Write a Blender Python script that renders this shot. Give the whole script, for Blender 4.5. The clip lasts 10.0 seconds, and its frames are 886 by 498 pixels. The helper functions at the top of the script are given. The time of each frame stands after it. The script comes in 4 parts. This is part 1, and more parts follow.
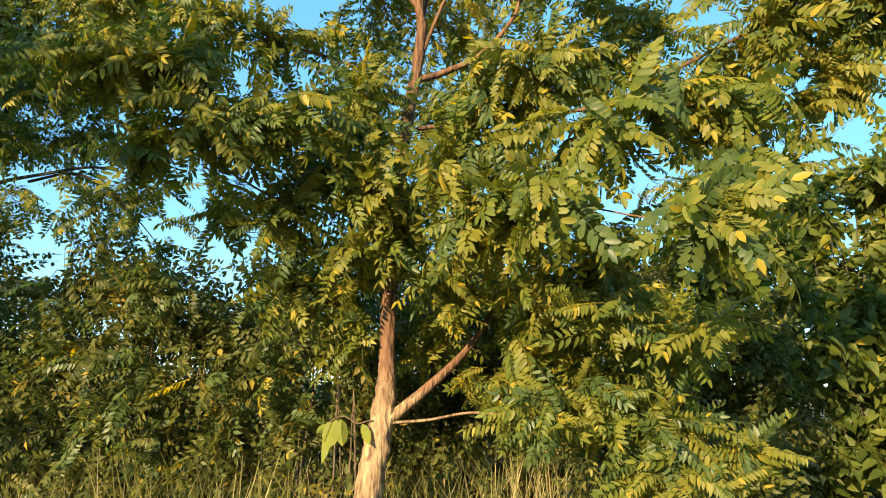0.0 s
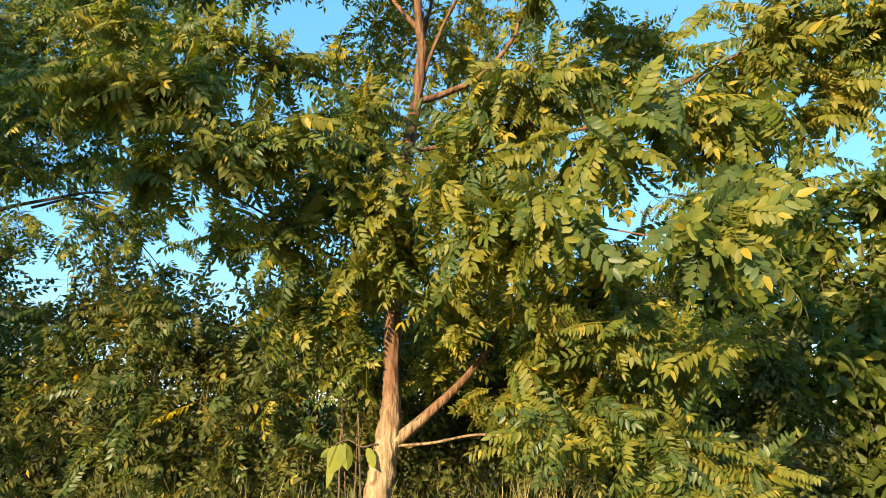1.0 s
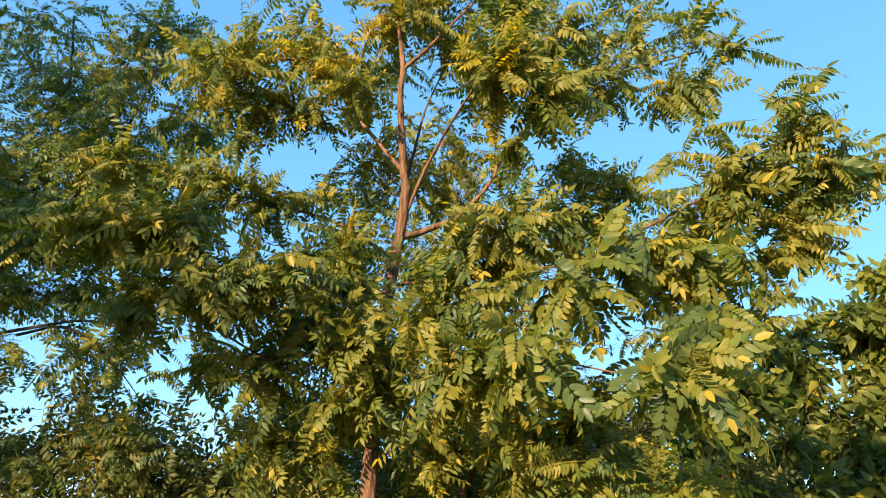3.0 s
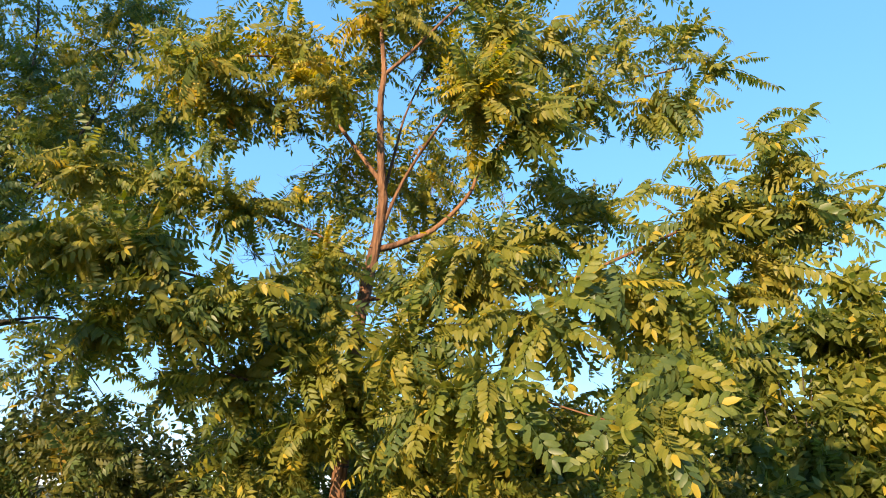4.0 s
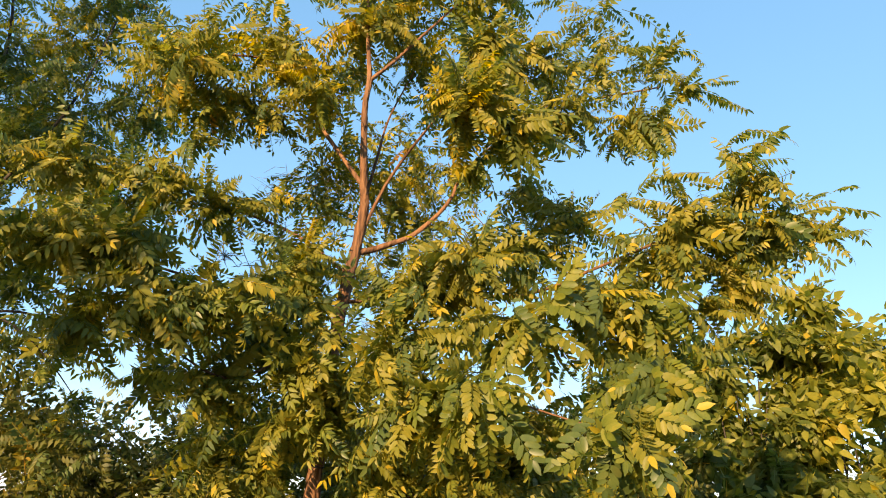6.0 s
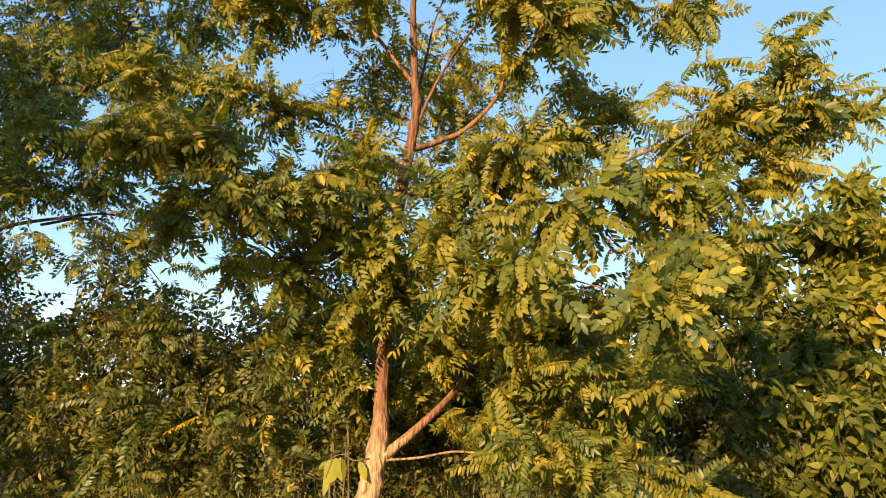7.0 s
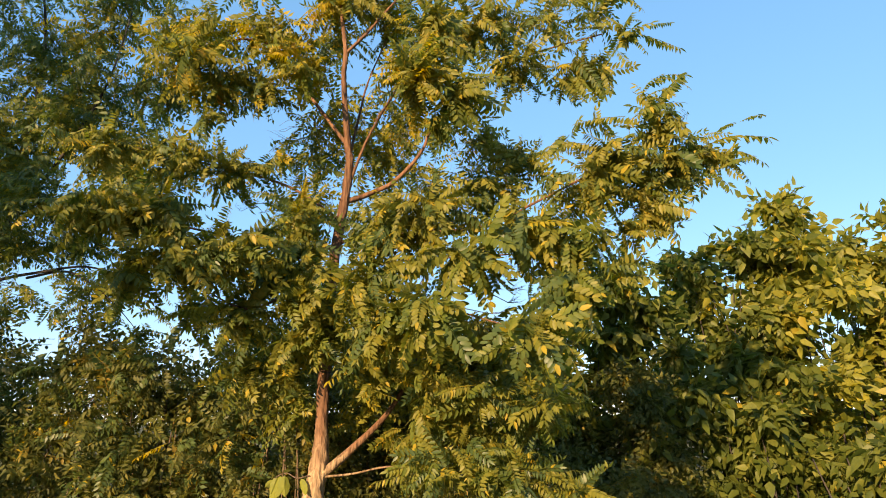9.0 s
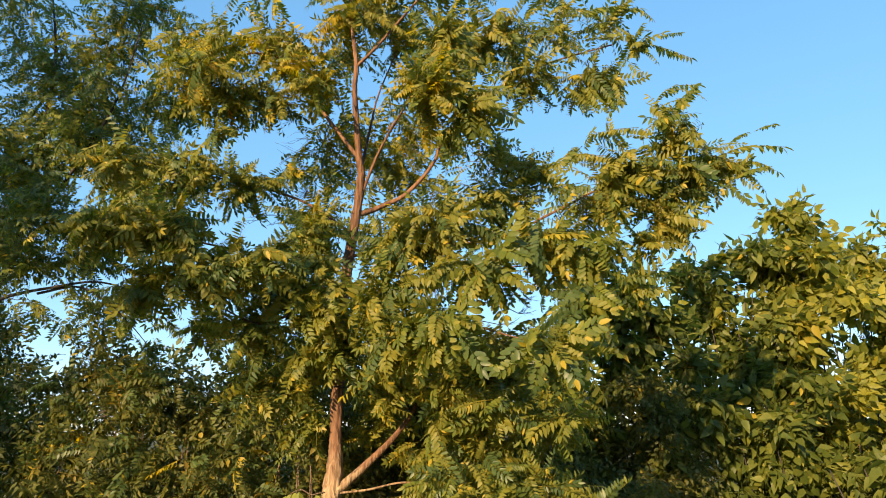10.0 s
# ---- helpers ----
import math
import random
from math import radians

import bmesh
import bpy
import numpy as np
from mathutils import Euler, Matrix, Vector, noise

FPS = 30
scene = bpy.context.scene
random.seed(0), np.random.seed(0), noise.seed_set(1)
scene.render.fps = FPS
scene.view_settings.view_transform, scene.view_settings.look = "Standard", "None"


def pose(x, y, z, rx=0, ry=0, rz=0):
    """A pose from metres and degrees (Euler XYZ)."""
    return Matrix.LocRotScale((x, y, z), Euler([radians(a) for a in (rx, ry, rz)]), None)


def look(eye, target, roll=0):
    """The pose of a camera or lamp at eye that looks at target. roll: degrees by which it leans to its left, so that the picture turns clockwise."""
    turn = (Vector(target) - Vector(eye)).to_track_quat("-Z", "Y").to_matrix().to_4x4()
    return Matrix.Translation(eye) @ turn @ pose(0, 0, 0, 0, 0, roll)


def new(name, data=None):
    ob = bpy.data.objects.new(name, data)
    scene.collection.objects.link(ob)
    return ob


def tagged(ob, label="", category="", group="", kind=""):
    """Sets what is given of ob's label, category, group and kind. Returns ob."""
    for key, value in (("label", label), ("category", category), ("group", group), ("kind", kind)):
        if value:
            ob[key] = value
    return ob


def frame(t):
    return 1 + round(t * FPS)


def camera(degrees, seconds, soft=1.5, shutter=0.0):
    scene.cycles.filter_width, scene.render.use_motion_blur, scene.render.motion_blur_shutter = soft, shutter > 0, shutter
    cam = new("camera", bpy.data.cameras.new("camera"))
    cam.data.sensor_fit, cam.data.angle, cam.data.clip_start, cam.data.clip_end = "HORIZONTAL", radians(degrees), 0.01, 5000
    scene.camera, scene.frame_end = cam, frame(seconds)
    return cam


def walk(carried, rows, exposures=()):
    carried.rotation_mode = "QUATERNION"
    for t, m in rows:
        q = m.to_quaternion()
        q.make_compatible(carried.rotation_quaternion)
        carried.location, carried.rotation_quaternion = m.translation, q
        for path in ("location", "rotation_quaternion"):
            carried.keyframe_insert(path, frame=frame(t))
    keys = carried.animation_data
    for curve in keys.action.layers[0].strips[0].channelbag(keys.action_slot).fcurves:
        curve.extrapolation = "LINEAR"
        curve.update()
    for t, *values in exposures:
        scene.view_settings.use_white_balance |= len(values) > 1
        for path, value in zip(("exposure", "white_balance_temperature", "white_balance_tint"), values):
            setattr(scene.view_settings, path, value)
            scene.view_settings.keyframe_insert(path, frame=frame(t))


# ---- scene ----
cam = camera(67.0, 10.0, 1.0)
PATH = [
    (0, (0.047, -0.059, 1.479), (0.022, 1.9, 1.88), 0.7),
    (0.5, (0.047, -0.047, 1.489), (0.017, 1.905, 1.924), 0.4),
    (1, (0.046, -0.052, 1.485), (0.012, 1.894, 1.942), -0.0),
    (1.5, (0.061, -0.07, 1.478), (-0.001, 1.851, 2.029), 0.3),
    (2, (0.075, -0.089, 1.474), (0.094, 1.754, 2.251), 0.6),
    (2.5, (0.081, -0.098, 1.471), (0.104, 1.733, 2.277), 0.3),
    (2.7, (0.084, -0.104, 1.468), (0.082, 1.716, 2.298), -0.0),
    (3.8, (0.103, -0.193, 1.721), (0.123, 1.694, 2.383), 1.3),
    (4, (0.078, -0.195, 1.727), (0.15, 1.681, 2.415), 1.4),
    (4.5, (0.163, -0.2, 1.758), (0.181, 1.685, 2.428), 1.7),
    (5, (0.109, -0.2, 1.762), (0.187, 1.65, 2.519), 1.8),
    (5.2, (0.03, -0.201, 1.784), (0.173, 1.654, 2.518), 1.5),
    (6.3, (-0.02, -0.259, 1.627), (0.175, 1.604, 2.328), 1.8),
    (6.5, (-0.048, -0.306, 1.586), (0.169, 1.597, 2.163), 1.1),
    (7, (-0.056, -0.393, 1.573), (0.021, 1.555, 2.022), 1.4),
    (7.5, (0.143, -0.617, 1.494), (0.118, 1.328, 1.962), 0.5),
    (8, (0.306, -0.782, 1.559), (0.391, 1.158, 2.037), -1.6),
    (8.5, (0.298, -0.826, 1.57), (0.367, 1.1, 2.103), -0.9),
    (9, (0.284, -0.826, 1.592), (0.348, 1.111, 2.086), -0.8),
    (9.5, (0.261, -0.817, 1.62), (0.295, 1.126, 2.096), -1.4),
    (10, (0.239, -0.814, 1.618), (0.293, 1.117, 2.136), -1.2),
]
EXPOSURES = [(0, 1.55, 6700, 11), (1.5, 1.55, 6500, 15), (2.5, 1.5, 6400, 19), (4, 1.5, 6650, 22), (5, 1.52, 7100, 24), (6.3, 1.49, 8250, 28), (7.5, 1.44, 8300, 34), (8.1, 1.33, 8000, 30), (8.6, 1.31, 7800, 29), (9, 1.28, 7500, 27), (10, 1.25, 7100, 22)]
walk(cam, [(t, look(eye, target, roll)) for t, eye, target, roll in PATH], EXPOSURES)

# ---- light ----
SUN_AZ, SUN_EL = 210.0, 18.0          # compass degrees from +y towards +x
sun_from = Vector((math.sin(radians(SUN_AZ)) * math.cos(radians(SUN_EL)), math.cos(radians(SUN_AZ)) * math.cos(radians(SUN_EL)), math.sin(radians(SUN_EL))))
world = bpy.data.worlds.new("sky")
scene.world = world
world.use_nodes = True
wn = world.node_tree
sky = wn.nodes.new("ShaderNodeTexSky")
sky.sky_type, sky.sun_disc = "NISHITA", False
sky.sun_elevation, sky.sun_rotation = radians(SUN_EL), radians(SUN_AZ)
sky.air_density, sky.dust_density, sky.ozone_density = 0.6, 0.0, 2.5
even = wn.nodes.new("ShaderNodeGamma")               # sky tone adjusted: less glare at the horizon, a deeper blue, brightness raised by Value
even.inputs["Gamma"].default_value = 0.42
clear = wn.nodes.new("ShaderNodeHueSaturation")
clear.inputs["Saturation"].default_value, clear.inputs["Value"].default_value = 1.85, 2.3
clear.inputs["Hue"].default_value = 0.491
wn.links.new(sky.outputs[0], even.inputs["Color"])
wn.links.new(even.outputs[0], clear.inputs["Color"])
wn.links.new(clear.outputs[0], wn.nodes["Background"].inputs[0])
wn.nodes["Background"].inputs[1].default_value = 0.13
sun = new("sun", bpy.data.lights.new("sun", "SUN"))
sun.data.energy, sun.data.angle, sun.data.color = 5.0, radians(0.6), (1.0, 0.775, 0.44)
sun.matrix_world = look(sun_from * 30, (0, 0, 0))


# ---- materials ----
def material(name):
    m = bpy.data.materials.new(name)
    m.use_nodes = True
    return m, m.node_tree, m.node_tree.nodes["Principled BSDF"]


def ramp(nt, stops):
    r = nt.nodes.new("ShaderNodeValToRGB")
    while len(r.color_ramp.elements) < len(stops):
        r.color_ramp.elements.new(0.5)
    for e, (p, c) in zip(r.color_ramp.elements, stops):
        e.position, e.color = p, (*c, 1)
    return r


def noise_tex(nt, scale, detail=4.0, coord="Object", stretch=(1, 1, 1)):
    tc, mp, n = nt.nodes.new("ShaderNodeTexCoord"), nt.nodes.new("ShaderNodeMapping"), nt.nodes.new("ShaderNodeTexNoise")
    mp.inputs["Scale"].default_value = stretch
    n.inputs["Scale"].default_value, n.inputs["Detail"].default_value = scale, detail
    nt.links.new(tc.outputs[coord], mp.inputs[0])
    nt.links.new(mp.outputs[0], n.inputs["Vector"])
    return n


def leaf_material(name, stops, through_light=0.5, rough=0.5, accent=(0.38, 0.29, 0.035), share=0.018, patch=4.5):
    """Leaf tissue: tints that change from spray to spray and from leaflet to leaflet, a few leaflets turned; light comes through it."""
    m, nt, bsdf = material(name)
    isl = nt.nodes.new("ShaderNodeNewGeometry").outputs["Random Per Island"]
    total = None
    for src, weight in ((noise_tex(nt, patch, 2.0).outputs["Fac"], 0.75), (noise_tex(nt, 60.0, 3.0).outputs["Fac"], 0.3), (isl, 0.45)):
        add = nt.nodes.new("ShaderNodeMath")
        add.operation = "MULTIPLY_ADD"
        add.inputs[1].default_value, add.inputs[2].default_value = weight, -0.16
        nt.links.new(src, add.inputs[0])
        if total:
            nt.links.new(total, add.inputs[2])
        total = add.outputs[0]
    r = ramp(nt, stops)
    nt.links.new(total, r.inputs[0])
    turned = nt.nodes.new("ShaderNodeMath")
    turned.operation = "LESS_THAN"
    turned.inputs[1].default_value = share
    nt.links.new(isl, turned.inputs[0])
    tint = nt.nodes.new("ShaderNodeMixRGB")
    tint.inputs[2].default_value = (*accent, 1)
    nt.links.new(turned.outputs[0], tint.inputs[0])
    nt.links.new(r.outputs[0], tint.inputs[1])
    colour = tint.outputs[0]
    nt.links.new(colour, bsdf.inputs["Base Color"])
    bsdf.inputs["Roughness"].default_value = rough
    bsdf.inputs["Specular IOR Level"].default_value = 0.32
    tl, mixs = nt.nodes.new("ShaderNodeBsdfTranslucent"), nt.nodes.new("ShaderNodeMixShader")
    warm = nt.nodes.new("ShaderNodeHueSaturation")
    warm.inputs["Hue"].default_value, warm.inputs["Saturation"].default_value, warm.inputs["Value"].default_value = 0.496, 1.1, 1.5
    nt.links.new(colour, warm.inputs["Color"])
    nt.links.new(warm.outputs[0], tl.inputs["Color"])
    mixs.inputs[0].default_value = through_light
    nt.links.new(bsdf.outputs[0], mixs.inputs[1])
    nt.links.new(tl.outputs[0], mixs.inputs[2])
    nt.links.new(mixs.outputs[0], nt.nodes["Material Output"].inputs["Surface"])
    return m


def bark_material(name, dark, mid, pale, scale=1.0, young=(1, 1, 1)):
    m, nt, bsdf = material(name)
    big = noise_tex(nt, 9.0 * scale, 5.0, stretch=(1, 1, 0.16))
    fine = noise_tex(nt, 70.0 * scale, 6.0, stretch=(1, 1, 0.14))
    add = nt.nodes.new("ShaderNodeMath")
    add.operation = "MULTIPLY_ADD"
    add.inputs[1].default_value = 0.55
    nt.links.new(fine.outputs["Fac"], add.inputs[0])
    half = nt.nodes.new("ShaderNodeMath")
    half.operation = "MULTIPLY"
    half.inputs[1].default_value = 0.45
    nt.links.new(big.outputs["Fac"], half.inputs[0])
    nt.links.new(half.outputs[0], add.inputs[2])
    r = ramp(nt, [(0.38, dark), (0.5, mid), (0.63, pale)])
    nt.links.new(add.outputs[0], r.inputs[0])
    # Higher up the bark is redder, and leaf shade is put into its tint.
    tc, sep = nt.nodes.new("ShaderNodeTexCoord"), nt.nodes.new("ShaderNodeSeparateXYZ")
    nt.links.new(tc.outputs["Object"], sep.inputs[0])
    age_shade = nt.nodes.new("ShaderNodeMath")
    age_shade.operation = "MULTIPLY_ADD"
    age_shade.inputs[1].default_value = 0.9
    nt.links.new(big.outputs["Fac"], age_shade.inputs[0])
    nt.links.new(sep.outputs["Z"], age_shade.inputs[2])
    band = ramp(nt, [(0.655, (1, 1, 1)), (0.72, young)])
    scale_z = nt.nodes.new("ShaderNodeMath")
    scale_z.operation = "MULTIPLY"
    scale_z.inputs[1].default_value = 0.36
    nt.links.new(age_shade.outputs[0], scale_z.inputs[0])
    nt.links.new(scale_z.outputs[0], band.inputs[0])
    tint = nt.nodes.new("ShaderNodeMixRGB")
    tint.blend_type = "MULTIPLY"
    tint.inputs[0].default_value = 1.0
    nt.links.new(r.outputs[0], tint.inputs[1])
    nt.links.new(band.outputs[0], tint.inputs[2])
    nt.links.new(tint.outputs[0], bsdf.inputs["Base Color"])
    bsdf.inputs["Roughness"].default_value = 0.85
    bump = nt.nodes.new("ShaderNodeBump")
    bump.inputs["Strength"].default_value, bump.inputs["Distance"].default_value = 1.0, 0.02
    nt.links.new(add.outputs[0], bump.inputs["Height"])
    nt.links.new(bump.outputs[0], bsdf.inputs["Normal"])
    return m


LOCUST_GREEN = [(0.2, (0.055, 0.085, 0.018)), (0.5, (0.111, 0.146, 0.025)), (0.75, (0.182, 0.2, 0.033)), (0.95, (0.266, 0.245, 0.044))]
LOCUST_OLIVE = [(0.2, (0.107, 0.128, 0.022)), (0.5, (0.167, 0.175, 0.028)), (0.8, (0.228, 0.216, 0.035)), (0.95, (0.313, 0.262, 0.046))]
LOCUST_YELLOW = [(0.25, (0.17, 0.165, 0.02)), (0.5, (0.28, 0.24, 0.024)), (0.72, (0.41, 0.325, 0.03)), (0.95, (0.45, 0.28, 0.03))]
m_green = leaf_material("locust_leaf_green", LOCUST_GREEN, share=0.022)
m_olive = leaf_material("locust_leaf_olive", LOCUST_OLIVE, share=0.045)
m_yellow = leaf_material("locust_leaf_yellow", LOCUST_YELLOW, share=0.1)
m_deep = leaf_material("locust_leaf_deep_green", [(0.2, (0.041, 0.076, 0.026)), (0.5, (0.076, 0.118, 0.035)), (0.8, (0.113, 0.151, 0.042)), (0.95, (0.137, 0.158, 0.048))], rough=0.4)
m_rust = leaf_material("locust_leaf_rusty", [(0.2, (0.16, 0.085, 0.022)), (0.5, (0.27, 0.14, 0.025)), (0.8, (0.36, 0.2, 0.028)), (0.95, (0.44, 0.3, 0.035))])
LOCUST_MATS = [m_green, m_olive, m_yellow, m_deep, m_rust]
m_shrub = leaf_material("shrub_leaf_green", [(0.2, (0.036, 0.054, 0.014)), (0.5, (0.08, 0.096, 0.022)), (0.75, (0.142, 0.146, 0.034)), (0.95, (0.235, 0.21, 0.055))])
m_shrub_yellow = leaf_material("shrub_leaf_yellow", [(0.2, (0.138, 0.123, 0.024)), (0.6, (0.231, 0.184, 0.032)), (0.95, (0.289, 0.184, 0.040))])
m_broad = leaf_material("broad_leaf_green", [(0.2, (0.054, 0.078, 0.015)), (0.45, (0.113, 0.134, 0.02)), (0.68, (0.206, 0.212, 0.032)), (0.92, (0.319, 0.296, 0.05))], accent=(0.34, 0.31, 0.04), share=0.03)
# Darker copy of the broad leaf green; the locust's shade is put into it.
m_broad_shade = leaf_material("broad_leaf_shade_green", [(0.2, (0.039, 0.062, 0.014)), (0.5, (0.082, 0.112, 0.02)), (0.75, (0.144, 0.168, 0.032)), (0.95, (0.237, 0.24, 0.047))])
m_broad_yellow = leaf_material("broad_leaf_yellow", [(0.2, (0.184, 0.170, 0.022)), (0.6, (0.293, 0.254, 0.029)), (0.95, (0.354, 0.271, 0.043))])
m_pale = leaf_material("vine_leaf_pale", [(0.2, (0.13, 0.16, 0.03)), (0.6, (0.22, 0.25, 0.045)), (0.95, (0.32, 0.32, 0.06))])
m_bark = bark_material("locust_bark", (0.09, 0.05, 0.024), (0.26, 0.172, 0.092), (0.42, 0.3, 0.168), young=(0.5, 0.36, 0.32))
m_twig = bark_material("twig_bark", (0.05, 0.035, 0.02), (0.13, 0.085, 0.05), (0.24, 0.17, 0.1), 3.0)
# Limb shade of the neighbour is put into this colour; the ring scar shares it.
m_shade_scar_bark = bark_material("shade_scar_bark", (0.015, 0.012, 0.01), (0.035, 0.028, 0.022), (0.07, 0.058, 0.045))
m_grass = leaf_material("grass_blade", [(0.15, (0.07, 0.1, 0.022)), (0.4, (0.14, 0.16, 0.04)), (0.65, (0.24, 0.22, 0.07)), (0.95, (0.38, 0.31, 0.15))], through_light=0.25, rough=0.6)
m_straw = leaf_material("dry_grass", [(0.15, (0.26, 0.2, 0.09)), (0.5, (0.36, 0.28, 0.14)), (0.95, (0.46, 0.37, 0.2))], through_light=0.2, rough=0.7)
m_far = leaf_material("far_foliage", [(0.2, (0.035, 0.055, 0.018)), (0.5, (0.06, 0.085, 0.025)), (0.95, (0.13, 0.13, 0.04))], through_light=0.2)

m_soil, nt, bsdf = material("meadow_soil")
n1, n2 = noise_tex(nt, 0.6, 6.0), noise_tex(nt, 14.0, 6.0)
mixn = nt.nodes.new("ShaderNodeMath")
mixn.operation = "MULTIPLY"
nt.links.new(n1.outputs["Fac"], mixn.inputs[0])
nt.links.new(n2.outputs["Fac"], mixn.inputs[1])
r = ramp(nt, [(0.12, (0.035, 0.03, 0.015)), (0.25, (0.07, 0.075, 0.025)), (0.42, (0.15, 0.14, 0.05))])
nt.links.new(mixn.outputs[0], r.inputs[0])
nt.links.new(r.outputs[0], bsdf.inputs["Base Color"])
bsdf.inputs["Roughness"].default_value = 0.95
bump = nt.nodes.new("ShaderNodeBump")
bump.inputs["Strength"].default_value, bump.inputs["Distance"].default_value = 0.8, 0.06
nt.links.new(n2.outputs["Fac"], bump.inputs["Height"])
nt.links.new(bump.outputs[0], bsdf.inputs["Normal"])

# ---- mesh helpers ----


def tri_mesh(name, verts, tris, mats, mat_index=None, smooth=False):
    """A mesh of triangles from arrays."""
    verts, tris = np.asarray(verts, np.float32), np.asarray(tris, np.int32)
    me = bpy.data.meshes.new(name)
    me.vertices.add(len(verts))
    me.vertices.foreach_set("co", verts.ravel())
    me.loops.add(tris.size)
    me.loops.foreach_set("vertex_index", tris.ravel())
    me.polygons.add(len(tris))
    me.polygons.foreach_set("loop_start", np.arange(0, tris.size, 3, dtype=np.int32))
    for m in mats:
        me.materials.append(m)
    if mat_index is not None:
        me.polygons.foreach_set("material_index", np.asarray(mat_index, np.int32))
    me.polygons.foreach_set("use_smooth", np.full(len(tris), smooth))
    me.update(calc_edges=True)
    me.validate()
    return me


def attach(name, me, parent, label="", kind=""):
    ob = new(name, me)
    ob.parent = parent
    return tagged(ob, label=label, kind=kind)


def thing(name, label, category, at=(0, 0, 0), group="", kind=""):
    ob = new(name)
    ob.location = at
    ob.empty_display_size = 0.1
    return tagged(ob, label, category, group, kind)


def unit(v):
    v = np.asarray(v, float)
    return v / (np.linalg.norm(v) + 1e-9)


def spline(pts, per=6):
    """A smooth line through the points (Catmull-Rom)."""
    p = np.asarray(pts, float)
    p = np.vstack([2 * p[0] - p[1], p, 2 * p[-1] - p[-2]])
    out = []
    for i in range(1, len(p) - 2):
        for s in np.arange(per) / per:
            a, b, c, d = p[i - 1 : i + 3]
            out.append(0.5 * (2 * b + (c - a) * s + (2 * a - 5 * b + 4 * c - d) * s**2 + (3 * b - a - 3 * c + d) * s**3))
    return np.array(out + [p[-2]])


def tube(line, radii, sides=8, rough=0.0, seed=0):
    """Vertices and triangles of a tapered, uneven round tube along a line."""
    line = np.asarray(line, float)
    radii = np.interp(np.linspace(0, 1, len(line)), np.linspace(0, 1, len(radii)), radii)
    tang = np.gradient(line, axis=0)
    side = np.cross(tang, (0.31, 0.95, 0.02))
    side /= np.linalg.norm(side, axis=1, keepdims=True) + 1e-9
    up = np.cross(side, tang)
    up /= np.linalg.norm(up, axis=1, keepdims=True) + 1e-9
    a = np.linspace(0, 2 * np.pi, sides, endpoint=False)
    r = radii[:, None] * np.ones(sides)
    if rough:
        for i in range(len(line)):
            for j in range(sides):
                q = Vector((math.cos(a[j]) * 2.2, math.sin(a[j]) * 2.2, i * 0.23 + seed * 9.1))
                r[i, j] *= 1 + rough * (noise.noise(q) + 0.6 * noise.noise(q * 2.7))
    v = line[:, None] + r[..., None] * (np.cos(a)[:, None] * side[:, None] + np.sin(a)[:, None] * up[:, None])
    v = np.vstack([v.reshape(-1, 3), line[:1], line[-1:]])
    n, t = len(line), []
    for i in range(n - 1):
        for j in range(sides):
            k = (j + 1) % sides
            t += [(i * sides + j, i * sides + k, (i + 1) * sides + k), (i * sides + j, (i + 1) * sides + k, (i + 1) * sides + j)]
    for j in range(sides):
        k = (j + 1) % sides
        t += [(n * sides, k, j), (n * sides + 1, (n - 1) * sides + j, (n - 1) * sides + k)]
    return v, np.array(t)


def stalk(line, radii):
    """A thin three-sided stalk, open at its ends."""
    v, t = tube(line, radii, 3)
    return v[:-2], t[:-6]


class Heap:
    """Collects pieces of geometry for one mesh."""

    def __init__(self):
        self.v, self.t, self.m, self.n = [], [], [], 0

    def put(self, v, t, m=0):
        self.v.append(v)
        self.t.append(np.asarray(t) + self.n)
        self.m.append(np.full(len(t), m))
        self.n += len(v)

    def mesh(self, name, mats, smooth=False):
        return tri_mesh(name, np.vstack(self.v), np.vstack(self.t), mats, np.concatenate(self.m), smooth)


